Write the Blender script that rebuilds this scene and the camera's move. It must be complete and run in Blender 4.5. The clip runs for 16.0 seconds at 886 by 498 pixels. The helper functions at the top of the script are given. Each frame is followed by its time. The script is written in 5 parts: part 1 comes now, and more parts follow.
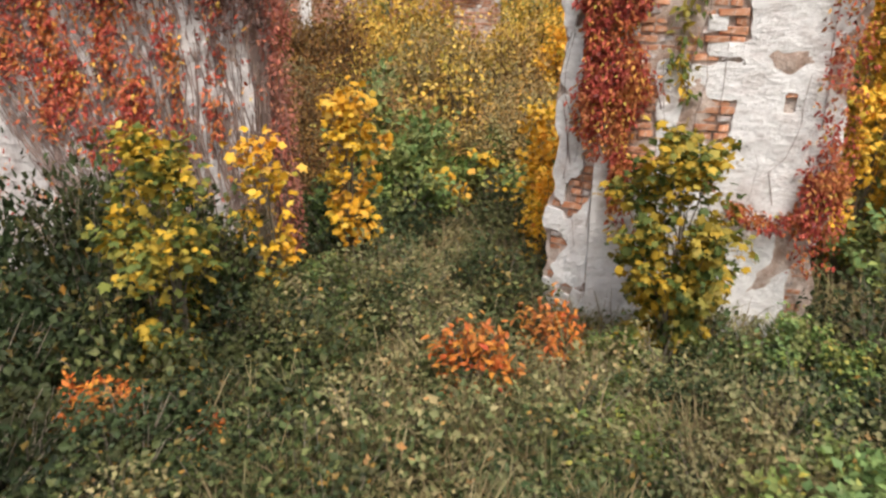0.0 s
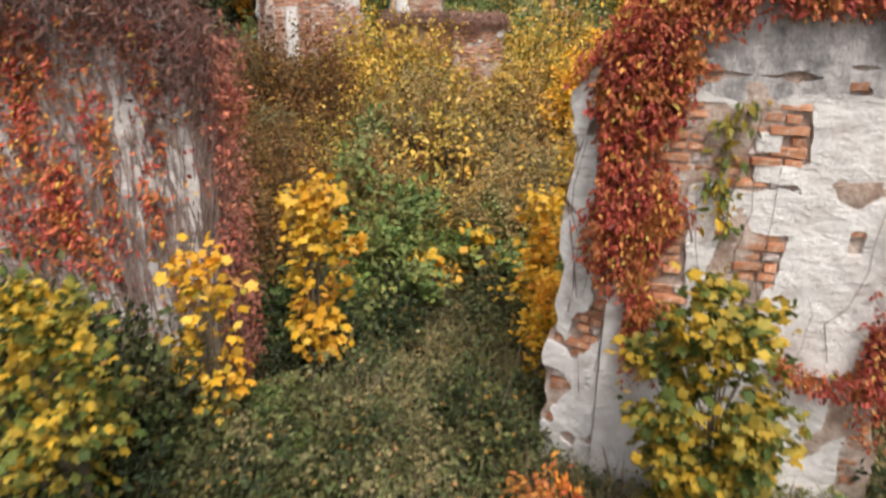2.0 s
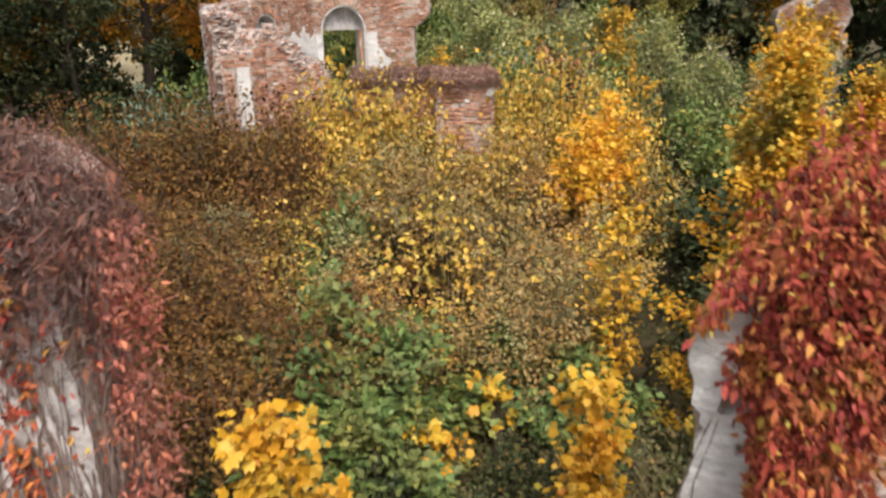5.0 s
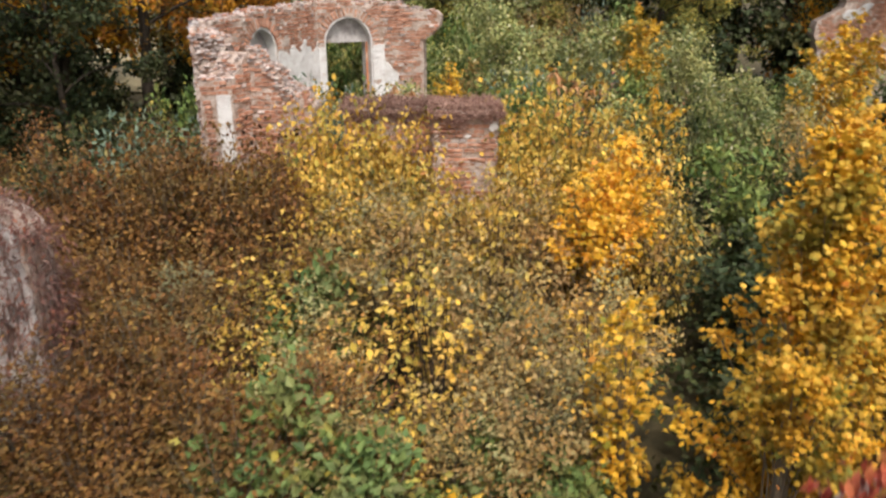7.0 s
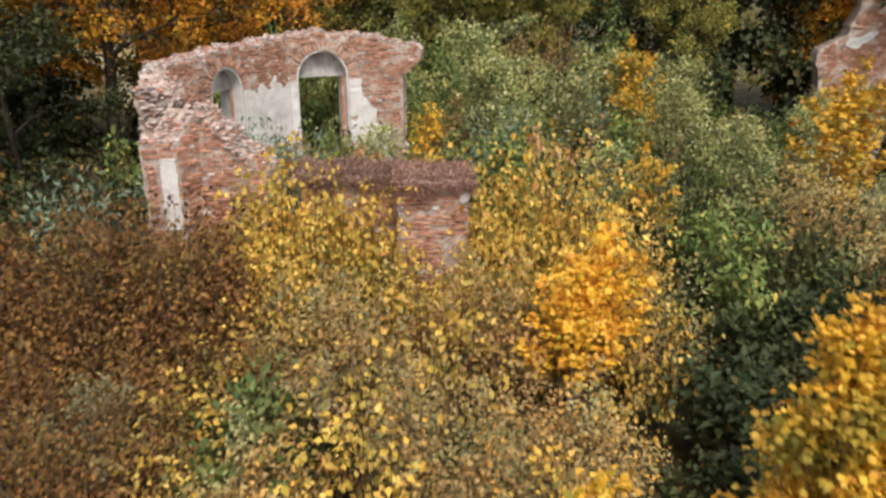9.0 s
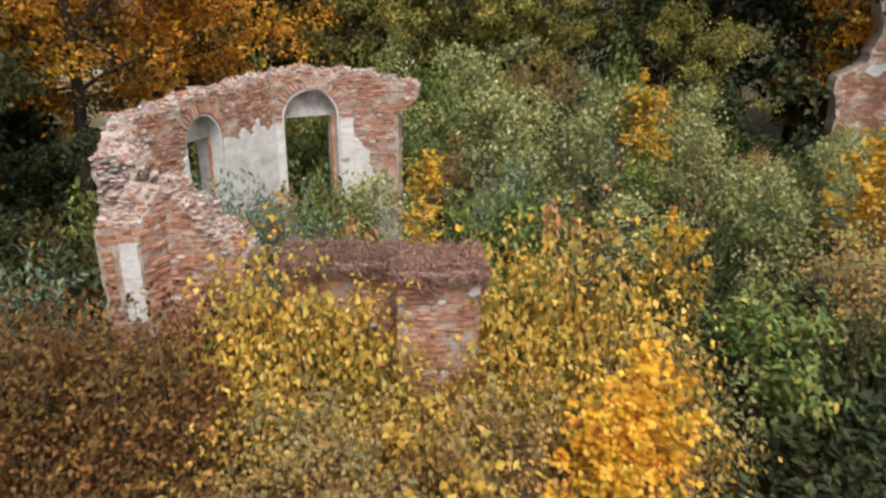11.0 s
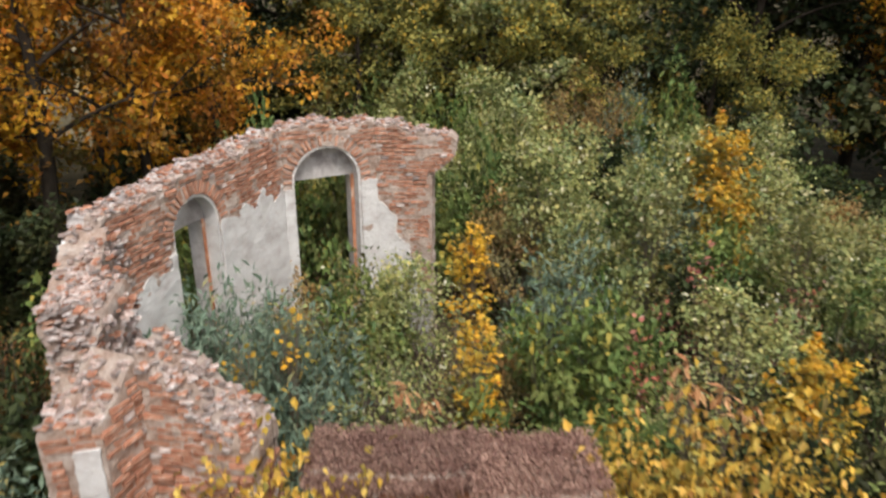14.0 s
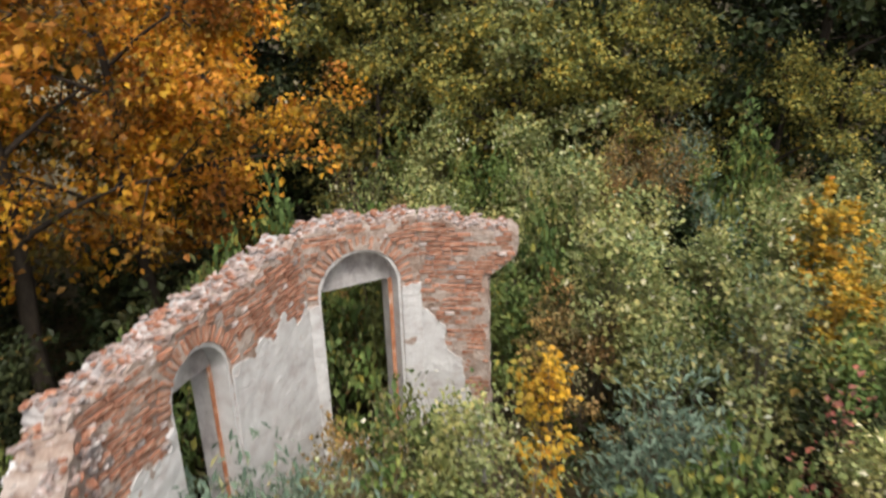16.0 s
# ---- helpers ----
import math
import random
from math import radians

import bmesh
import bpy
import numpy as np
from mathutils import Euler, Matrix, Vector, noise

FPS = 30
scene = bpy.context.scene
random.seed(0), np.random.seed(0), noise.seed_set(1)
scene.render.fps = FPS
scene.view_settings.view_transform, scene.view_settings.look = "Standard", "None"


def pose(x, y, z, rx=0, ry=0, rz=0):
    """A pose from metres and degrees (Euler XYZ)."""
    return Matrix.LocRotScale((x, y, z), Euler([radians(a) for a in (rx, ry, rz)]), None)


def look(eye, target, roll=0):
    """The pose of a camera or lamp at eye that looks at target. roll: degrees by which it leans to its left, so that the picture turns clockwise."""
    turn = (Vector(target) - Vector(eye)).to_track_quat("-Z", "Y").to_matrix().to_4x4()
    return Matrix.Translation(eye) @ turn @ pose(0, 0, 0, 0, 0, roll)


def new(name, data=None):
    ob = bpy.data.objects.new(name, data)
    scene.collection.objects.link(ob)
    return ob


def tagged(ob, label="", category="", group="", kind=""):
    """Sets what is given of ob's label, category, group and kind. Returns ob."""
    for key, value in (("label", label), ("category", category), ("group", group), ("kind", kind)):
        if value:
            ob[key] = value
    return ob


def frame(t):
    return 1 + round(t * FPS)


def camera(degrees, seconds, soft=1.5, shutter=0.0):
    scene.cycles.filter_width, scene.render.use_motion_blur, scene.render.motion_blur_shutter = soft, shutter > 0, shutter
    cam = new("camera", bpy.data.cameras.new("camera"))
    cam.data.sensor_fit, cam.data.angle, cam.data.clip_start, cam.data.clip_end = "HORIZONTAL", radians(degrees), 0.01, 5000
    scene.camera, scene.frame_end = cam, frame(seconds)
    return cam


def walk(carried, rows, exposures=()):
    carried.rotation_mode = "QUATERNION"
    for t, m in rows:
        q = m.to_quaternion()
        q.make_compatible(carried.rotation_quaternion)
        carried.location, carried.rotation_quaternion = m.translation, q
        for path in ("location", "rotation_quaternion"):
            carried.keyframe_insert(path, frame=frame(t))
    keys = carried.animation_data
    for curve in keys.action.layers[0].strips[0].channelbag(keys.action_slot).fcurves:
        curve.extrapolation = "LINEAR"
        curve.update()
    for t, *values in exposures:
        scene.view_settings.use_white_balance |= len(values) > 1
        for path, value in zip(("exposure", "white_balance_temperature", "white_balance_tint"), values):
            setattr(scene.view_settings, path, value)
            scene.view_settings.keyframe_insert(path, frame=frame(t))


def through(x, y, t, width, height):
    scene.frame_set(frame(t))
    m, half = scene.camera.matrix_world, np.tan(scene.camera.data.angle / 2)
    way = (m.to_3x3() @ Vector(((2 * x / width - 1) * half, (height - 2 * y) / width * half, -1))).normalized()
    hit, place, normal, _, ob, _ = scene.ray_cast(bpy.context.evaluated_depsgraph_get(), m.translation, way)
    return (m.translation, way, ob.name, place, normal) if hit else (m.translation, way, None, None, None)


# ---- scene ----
cam = camera(63.1, 16.0, soft=2.5, shutter=0.8)
METRES, EYE, TILT, LEAN, TURN = 16.0, 3.3, -20.0, 0.0, 0.0
ROWS = [
    (0.0, 0.0, 0.0, 0.0, 0.0, 0.0, 0.0),
    (0.5, 0.0025, 0.0158, 0.0163, 0.23, -0.81, -0.08),
    (1.0, 0.0063, 0.0351, 0.0354, 0.48, -0.48, -0.62),
    (1.5, 0.0095, 0.0552, 0.0537, 0.6, -0.26, -1.16),
    (2.0, 0.0117, 0.0791, 0.0731, 0.23, -0.22, -1.2),
    (2.5, 0.0108, 0.102, 0.0898, -0.58, -0.02, -0.76),
    (3.0, 0.0078, 0.1247, 0.1064, -1.15, -0.14, -0.5),
    (3.5, 0.003, 0.146, 0.1228, -1.7, -0.12, -0.2),
    (4.0, -0.0027, 0.1689, 0.14, -2.36, -0.33, 0.84),
    (4.5, -0.0064, 0.1907, 0.1547, -2.19, 0.36, 1.17),
    (7.0, 0.0258, 0.2835, 0.224, 0.05, -0.22, 0.07),
    (7.5, 0.0374, 0.2989, 0.2402, 0.32, -0.24, -0.71),
    (8.0, 0.0484, 0.3156, 0.2597, 0.54, -0.16, -0.76),
    (8.5, 0.0553, 0.3318, 0.2786, 0.28, -0.33, -0.55),
    (11.0, 0.0427, 0.4389, 0.3733, -0.8, -0.3, -0.19),
    (11.5, 0.0366, 0.4636, 0.389, -0.17, -0.66, -0.46),
    (12.0, 0.03, 0.4895, 0.4064, -0.66, -0.73, -0.41),
    (12.5, 0.0228, 0.5161, 0.4239, -0.69, -1.13, 0.01),
    (13.0, 0.0144, 0.5479, 0.4446, -0.6, -0.37, -0.68),
    (13.5, 0.0043, 0.578, 0.4648, -0.5, -0.61, -0.63),
    (14.0, -0.0097, 0.6133, 0.488, -1.1, -1.34, 0.25),
    (14.5, -0.0229, 0.6487, 0.5099, -1.27, -0.8, 0.34),
    (15.0, -0.0359, 0.6865, 0.5345, -0.97, -1.4, 1.02),
    (15.5, -0.0455, 0.7262, 0.5597, -0.46, -0.68, 0.87),
    (16.0, -0.0535, 0.7711, 0.5876, -0.52, -0.53, 2.13),
]
walk(cam, [(t, pose(0, 0, EYE, TILT, LEAN, TURN) @ pose(METRES * x, METRES * y, METRES * z, 90 + pitch, roll, yaw)) for t, x, y, z, yaw, pitch, roll in ROWS],
     [(0.0, 1.08, 6850, 12.5), (2.5, 0.93, 6850, 12.5), (4.5, 0.99, 6850, 12.5), (8.5, 0.9, 6850, 12.5), (11.0, 0.74, 6700, 11.0), (16.0, 0.7, 6700, 11.0)])

# ---- world and sun: bright overcast autumn day ----
world = bpy.data.worlds.new("overcast_sky")
scene.world = world
world.use_nodes = True
wn = world.node_tree.nodes
wl = world.node_tree.links
bg = wn["Background"]
sky = wn.new("ShaderNodeTexSky")
sky.sky_type = "NISHITA"
sky.sun_disc = False
sky.sun_elevation, sky.sun_rotation = radians(57), radians(163)
sky.dust_density, sky.air_density = 5.0, 1.0
cloud = wn.new("ShaderNodeHueSaturation")
cloud.inputs["Saturation"].default_value = 0.4
wl.new(sky.outputs[0], cloud.inputs["Color"])
overcast = wn.new("ShaderNodeMix")
overcast.data_type = "RGBA"
overcast.inputs[0].default_value = 0.35
overcast.inputs[7].default_value = (5.6, 5.8, 6.2, 1)
wl.new(cloud.outputs[0], overcast.inputs[6])
wl.new(overcast.outputs[2], bg.inputs["Color"])
bg.inputs["Strength"].default_value = 0.08
sun = new("sun", bpy.data.lights.new("sun", "SUN"))
sun.data.energy, sun.data.angle, sun.data.color = 1.5, radians(22), (1.0, 0.96, 0.9)
sun.matrix_world = look((0, 0, 0), (-0.15, 0.50, -0.85))
tagged(sun, kind="structure")


# ---- materials ----
def shader(name):
    m = bpy.data.materials.new(name)
    m.use_nodes = True
    nt = m.node_tree
    return m, nt.nodes, nt.links, nt.nodes["Principled BSDF"]


def ramp(nodes, stops, mode="LINEAR"):
    r = nodes.new("ShaderNodeValToRGB")
    r.color_ramp.interpolation = mode
    els = r.color_ramp.elements
    while len(els) < len(stops):
        els.new(0.5)
    for e, (p, c) in zip(els, stops):
        e.position, e.color = p, (*c, 1)
    return r


def noise_tex(nodes, links, scale, detail=4, rough=0.6, coord="Object", stretch=(1, 1, 1)):
    tc = nodes.new("ShaderNodeTexCoord")
    mp = nodes.new("ShaderNodeMapping")
    mp.inputs["Scale"].default_value = stretch
    links.new(tc.outputs[coord], mp.inputs[0])
    n = nodes.new("ShaderNodeTexNoise")
    n.inputs["Scale"].default_value, n.inputs["Detail"].default_value, n.inputs["Roughness"].default_value = scale, detail, rough
    links.new(mp.outputs[0], n.inputs["Vector"])
    return n


def mix(nodes, links, fac, a, b, blend="MIX"):
    m = nodes.new("ShaderNodeMix")
    m.data_type, m.blend_type = "RGBA", blend
    for sock, v in ((m.inputs[0], fac), (m.inputs[6], a), (m.inputs[7], b)):
        if isinstance(v, (int, float)):
            sock.default_value = v
        elif isinstance(v, tuple):
            sock.default_value = (*v, 1)
        else:
            links.new(v, sock)
    return m.outputs[2]


def bump(nodes, links, bsdf, height, strength, dist):
    b = nodes.new("ShaderNodeBump")
    b.inputs["Strength"].default_value, b.inputs["Distance"].default_value = strength, dist
    links.new(height, b.inputs["Height"])
    links.new(b.outputs[0], bsdf.inputs["Normal"])


def leaf_material(name, stops, rough=0.55, through=0.18, patch=0.25, patch_colour=(0.1, 0.1, 0.03), patch2=0.0, patch2_colour=(0.4, 0.2, 0.05), scale=1.3):
    """Leaves: colour by single leaf, drifting over the plant in two tints, some light passing through."""
    m, n, l, b = shader(name)
    geo = n.new("ShaderNodeNewGeometry")
    r = ramp(n, stops)
    l.new(geo.outputs["Random Per Island"], r.inputs[0])
    c1 = r.outputs[0]
    info = n.new("ShaderNodeObjectInfo")
    for k, (amount, colour) in enumerate(((patch, patch_colour), (patch2, patch2_colour))):
        if not amount:
            continue
        tc = n.new("ShaderNodeTexCoord")
        off = n.new("ShaderNodeVectorMath")
        l.new(tc.outputs["Object"], off.inputs[0])
        shift = n.new("ShaderNodeMath")
        shift.operation = "MULTIPLY_ADD"
        l.new(info.outputs["Random"], shift.inputs[0])
        shift.inputs[1].default_value, shift.inputs[2].default_value = 40.0, 7.0 * k
        l.new(shift.outputs[0], off.inputs[1])
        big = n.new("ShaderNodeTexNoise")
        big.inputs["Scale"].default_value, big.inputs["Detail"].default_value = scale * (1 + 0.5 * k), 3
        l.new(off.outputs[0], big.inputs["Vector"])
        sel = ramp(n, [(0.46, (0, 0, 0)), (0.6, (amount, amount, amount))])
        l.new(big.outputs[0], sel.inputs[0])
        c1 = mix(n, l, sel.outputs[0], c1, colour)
    hsv = n.new("ShaderNodeHueSaturation")
    val = n.new("ShaderNodeMapRange")
    val.inputs[3].default_value, val.inputs[4].default_value = 0.8, 1.2
    l.new(info.outputs["Random"], val.inputs[0])
    l.new(val.outputs[0], hsv.inputs["Value"])
    l.new(c1, hsv.inputs["Color"])
    spots = noise_tex(n, l, 45, 2)
    c2 = mix(n, l, 0.22, hsv.outputs[0], spots.outputs[0], "OVERLAY")
    l.new(c2, b.inputs["Base Color"])
    b.inputs["Roughness"].default_value = rough
    b.inputs["Specular IOR Level"].default_value = 0.24
    t = n.new("ShaderNodeBsdfTranslucent")
    l.new(c2, t.inputs["Color"])
    ms = n.new("ShaderNodeMixShader")
    ms.inputs[0].default_value = through
    l.new(b.outputs[0], ms.inputs[1])
    l.new(t.outputs[0], ms.inputs[2])
    l.new(ms.outputs[0], n["Material Output"].inputs["Surface"])
    return m


def solid_material(name, stops, scale=6, rough=0.9, bump_scale=40, bump_height=0.01, stretch=(1, 1, 1), fine=0.35, vary=0.0):
    """Mineral or bark: large stains, fine grain and relief."""
    m, n, l, b = shader(name)
    big = noise_tex(n, l, scale, 6, 0.65, stretch=stretch)
    r = ramp(n, stops)
    l.new(big.outputs[0], r.inputs[0])
    grain = noise_tex(n, l, bump_scale, 5, 0.7, stretch=stretch)
    c = mix(n, l, fine, r.outputs[0], grain.outputs[0], "OVERLAY")
    if vary:
        info = n.new("ShaderNodeObjectInfo")
        geo = n.new("ShaderNodeNewGeometry")
        add = n.new("ShaderNodeMath")
        add.operation = "ADD"
        l.new(info.outputs["Random"], add.inputs[0])
        l.new(geo.outputs["Random Per Island"], add.inputs[1])
        fr = n.new("ShaderNodeMath")
        fr.operation = "FRACT"
        l.new(add.outputs[0], fr.inputs[0])
        hsv = n.new("ShaderNodeHueSaturation")
        val = n.new("ShaderNodeMapRange")
        val.inputs[3].default_value, val.inputs[4].default_value = 1 - vary, 1 + vary
        l.new(fr.outputs[0], val.inputs[0])
        l.new(val.outputs[0], hsv.inputs["Value"])
        l.new(c, hsv.inputs["Color"])
        c = hsv.outputs[0]
    l.new(c, b.inputs["Base Color"])
    b.inputs["Roughness"].default_value = rough
    b.inputs["Specular IOR Level"].default_value = 0.2
    bump(n, l, b, grain.outputs[0], 0.8, bump_height)
    return m


YELLOW = leaf_material("yellow_maple_leaf", [(0.0, (0.36, 0.34, 0.05)), (0.2, (0.70, 0.40, 0.03)), (0.6, (0.86, 0.52, 0.05)), (0.88, (0.88, 0.62, 0.12)), (1.0, (0.70, 0.26, 0.05))], patch=0.5, patch_colour=(0.78, 0.33, 0.03))
GOLDEN_MAPLE = leaf_material("golden_maple_leaf", [(0.0, (0.24, 0.25, 0.04)), (0.2, (0.60, 0.36, 0.03)), (0.6, (0.82, 0.48, 0.045)), (0.9, (0.88, 0.58, 0.10)), (1.0, (0.62, 0.22, 0.04))], patch=0.75, patch_colour=(0.20, 0.22, 0.05), patch2=0.4, patch2_colour=(0.74, 0.32, 0.03), scale=1.8)
YELLOW_GREEN = leaf_material("turning_maple_leaf", [(0.0, (0.06, 0.10, 0.025)), (0.3, (0.19, 0.22, 0.045)), (0.48, (0.54, 0.37, 0.045)), (0.85, (0.72, 0.43, 0.04)), (1.0, (0.64, 0.52, 0.11))], patch=0.6, patch_colour=(0.09, 0.135, 0.04), scale=1.8)
ORANGE = leaf_material("orange_leaf", [(0.0, (0.48, 0.10, 0.03)), (0.35, (0.74, 0.20, 0.04)), (0.7, (0.80, 0.36, 0.06)), (1.0, (0.56, 0.08, 0.04))], patch=0.5, patch_colour=(0.42, 0.22, 0.08))
# The dark first patch tint imitates shaded gaps between the leaf clumps.
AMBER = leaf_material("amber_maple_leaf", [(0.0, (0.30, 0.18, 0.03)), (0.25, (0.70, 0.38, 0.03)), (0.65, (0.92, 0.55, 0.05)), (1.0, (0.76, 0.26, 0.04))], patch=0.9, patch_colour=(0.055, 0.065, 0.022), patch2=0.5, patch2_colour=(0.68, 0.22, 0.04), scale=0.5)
CREEPER = leaf_material("red_creeper_leaf", [(0.0, (0.07, 0.02, 0.015)), (0.24, (0.26, 0.042, 0.03)), (0.6, (0.45, 0.078, 0.05)), (0.82, (0.60, 0.15, 0.085)), (0.93, (0.76, 0.40, 0.085)), (1.0, (0.52, 0.48, 0.10))], patch=0.5, patch_colour=(0.50, 0.10, 0.095), patch2=0.38, patch2_colour=(0.54, 0.28, 0.06), scale=3.2)
DRY_RED = leaf_material("withered_red_leaf", [(0.0, (0.05, 0.03, 0.025)), (0.5, (0.17, 0.10, 0.085)), (0.8, (0.30, 0.19, 0.16)), (1.0, (0.46, 0.17, 0.09))], patch=0.5, patch_colour=(0.22, 0.15, 0.13), patch2=0.35, patch2_colour=(0.26, 0.085, 0.065), scale=1.5)
THATCH = leaf_material("dead_vine_litter", [(0.0, (0.16, 0.09, 0.075)), (0.5, (0.34, 0.205, 0.165)), (1.0, (0.52, 0.35, 0.28))], through=0.1, patch=0.4, patch_colour=(0.24, 0.125, 0.105), scale=3.0)
RUSSET = leaf_material("russet_shrub_leaf", [(0.0, (0.025, 0.015, 0.008)), (0.35, (0.15, 0.078, 0.026)), (0.7, (0.27, 0.13, 0.037)), (1.0, (0.42, 0.24, 0.065))], patch=0.6, patch_colour=(0.17, 0.135, 0.042), patch2=0.4, patch2_colour=(0.21, 0.07, 0.034), scale=0.9)
EDGE_LEAF = leaf_material("wood_edge_leaf", [(0.0, (0.03, 0.04, 0.015)), (0.5, (0.24, 0.27, 0.08)), (0.85, (0.48, 0.41, 0.10)), (1.0, (0.76, 0.48, 0.07))], patch=0.5, patch_colour=(0.10, 0.13, 0.045), patch2=0.4, patch2_colour=(0.38, 0.33, 0.08), scale=0.6)
OLIVE = leaf_material("olive_shrub_leaf", [(0.0, (0.06, 0.05, 0.018)), (0.4, (0.24, 0.19, 0.075)), (0.75, (0.40, 0.30, 0.12)), (1.0, (0.66, 0.42, 0.12))], patch=0.7, patch_colour=(0.26, 0.27, 0.15), patch2=0.55, patch2_colour=(0.42, 0.20, 0.07), scale=1.1)
# The whitish last stop paints glints on a few single leaves.
WILLOW = leaf_material("grey_green_willow_leaf", [(0.0, (0.08, 0.11, 0.03)), (0.4, (0.38, 0.41, 0.15)), (0.78, (0.60, 0.60, 0.25)), (0.92, (0.78, 0.70, 0.30)), (1.0, (0.80, 0.80, 0.64))], patch=0.6, patch_colour=(0.44, 0.41, 0.13), patch2=0.5, patch2_colour=(0.24, 0.35, 0.17), scale=0.7)
GREEN = leaf_material("green_leaf", [(0.0, (0.04, 0.075, 0.02)), (0.5, (0.125, 0.20, 0.05)), (0.9, (0.22, 0.30, 0.085)), (1.0, (0.5, 0.4, 0.07))], patch=0.4, patch_colour=(0.18, 0.28, 0.12), patch2=0.35, patch2_colour=(0.28, 0.2, 0.08))
BLUISH = leaf_material("blue_green_leaf", [(0.0, (0.08, 0.125, 0.09)), (0.5, (0.18, 0.26, 0.19)), (0.93, (0.28, 0.37, 0.27)), (1.0, (0.6, 0.42, 0.07))], patch=0.4, patch_colour=(0.14, 0.19, 0.13))
LONG_YELLOW = leaf_material("long_yellow_leaf", [(0.0, (0.14, 0.16, 0.045)), (0.28, (0.48, 0.38, 0.075)), (0.62, (0.80, 0.53, 0.09)), (0.9, (0.88, 0.66, 0.19)), (1.0, (0.62, 0.26, 0.09))], patch=0.55, patch_colour=(0.34, 0.29, 0.08), patch2=0.45, patch2_colour=(0.80, 0.40, 0.06))
# Dark green taken close to black: deep woodland shade is put into the leaf colour.
SHADE_GREEN = leaf_material("shade_toned_leaf", [(0.0, (0.010, 0.016, 0.007)), (0.6, (0.028, 0.045, 0.018)), (0.93, (0.06, 0.085, 0.03)), (1.0, (0.34, 0.17, 0.03))], patch=0.6, patch_colour=(0.065, 0.06, 0.02), patch2=0.4, patch2_colour=(0.08, 0.12, 0.05), scale=0.35)
# Dark nettle green, lowered further so that it also carries ground shade.
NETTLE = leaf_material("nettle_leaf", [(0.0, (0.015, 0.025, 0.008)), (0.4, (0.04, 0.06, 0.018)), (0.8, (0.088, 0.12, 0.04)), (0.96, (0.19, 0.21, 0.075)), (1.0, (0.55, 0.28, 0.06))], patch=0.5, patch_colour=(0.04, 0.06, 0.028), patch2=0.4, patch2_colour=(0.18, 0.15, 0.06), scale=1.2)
# Last stop again a painted white glint, above the grey-green leaf tones.
ASPEN = leaf_material("grey_green_aspen_leaf", [(0.0, (0.07, 0.10, 0.035)), (0.4, (0.29, 0.34, 0.12)), (0.75, (0.47, 0.49, 0.19)), (0.9, (0.66, 0.57, 0.22)), (1.0, (0.80, 0.78, 0.64))], patch=0.5, patch_colour=(0.38, 0.32, 0.11), patch2=0.4, patch2_colour=(0.20, 0.30, 0.16), scale=0.9)
RED_BROWN = leaf_material("red_brown_vine_leaf", [(0.0, (0.12, 0.05, 0.04)), (0.4, (0.36, 0.135, 0.105)), (0.8, (0.54, 0.21, 0.16)), (1.0, (0.70, 0.27, 0.13))], patch=0.5, patch_colour=(0.46, 0.10, 0.08), patch2=0.4, patch2_colour=(0.30, 0.20, 0.15), scale=1.8)
WEED = leaf_material("weed_leaf", [(0.0, (0.025, 0.035, 0.012)), (0.3, (0.10, 0.13, 0.048)), (0.7, (0.25, 0.265, 0.11)), (0.93, (0.48, 0.40, 0.20)), (1.0, (0.52, 0.25, 0.09))], patch=0.75, patch_colour=(0.05, 0.09, 0.035), patch2=0.5, patch2_colour=(0.36, 0.27, 0.14), scale=1.1)
TAN = leaf_material("pale_seed_head", [(0.0, (0.16, 0.12, 0.05)), (0.4, (0.38, 0.29, 0.12)), (0.78, (0.54, 0.42, 0.19)), (0.9, (0.80, 0.48, 0.10)), (1.0, (0.78, 0.36, 0.06))], patch=0.8, patch_colour=(0.36, 0.38, 0.18), patch2=0.5, patch2_colour=(0.46, 0.24, 0.09), scale=1.0)
PEACH = leaf_material("peach_leaf", [(0.0, (0.50, 0.24, 0.11)), (0.6, (0.72, 0.42, 0.21)), (1.0, (0.80, 0.56, 0.26))], patch=0.3, patch_colour=(0.55, 0.22, 0.13))
ELDER = leaf_material("fresh_green_leaflet", [(0.0, (0.04, 0.07, 0.02)), (0.45, (0.12, 0.19, 0.05)), (0.9, (0.21, 0.29, 0.085)), (1.0, (0.60, 0.46, 0.09))], patch=0.5, patch_colour=(0.10, 0.17, 0.06), patch2=0.35, patch2_colour=(0.34, 0.33, 0.10), scale=1.0)
STRAW = leaf_material("dry_grass_blade", [(0.0, (0.22, 0.16, 0.08)), (0.5, (0.42, 0.33, 0.19)), (1.0, (0.24, 0.26, 0.10))], through=0.2)
BARK = solid_material("bark", [(0.3, (0.03, 0.024, 0.018)), (0.7, (0.09, 0.072, 0.055))], 8, stretch=(1, 1, 0.25), bump_height=0.015)
PALE_BARK = solid_material("pale_bark", [(0.3, (0.13, 0.11, 0.08)), (0.7, (0.30, 0.26, 0.20))], 9, stretch=(1, 1, 0.25), bump_height=0.006)
VINE = solid_material("dry_vine_bark", [(0.3, (0.12, 0.08, 0.07)), (0.7, (0.33, 0.25, 0.22))], 9, stretch=(1, 1, 0.3), bump_height=0.004)
SOIL = solid_material("soil_and_litter", [(0.3, (0.04, 0.035, 0.02)), (0.5, (0.09, 0.075, 0.04)), (0.75, (0.16, 0.12, 0.06))], 2.2, bump_scale=22, bump_height=0.05)
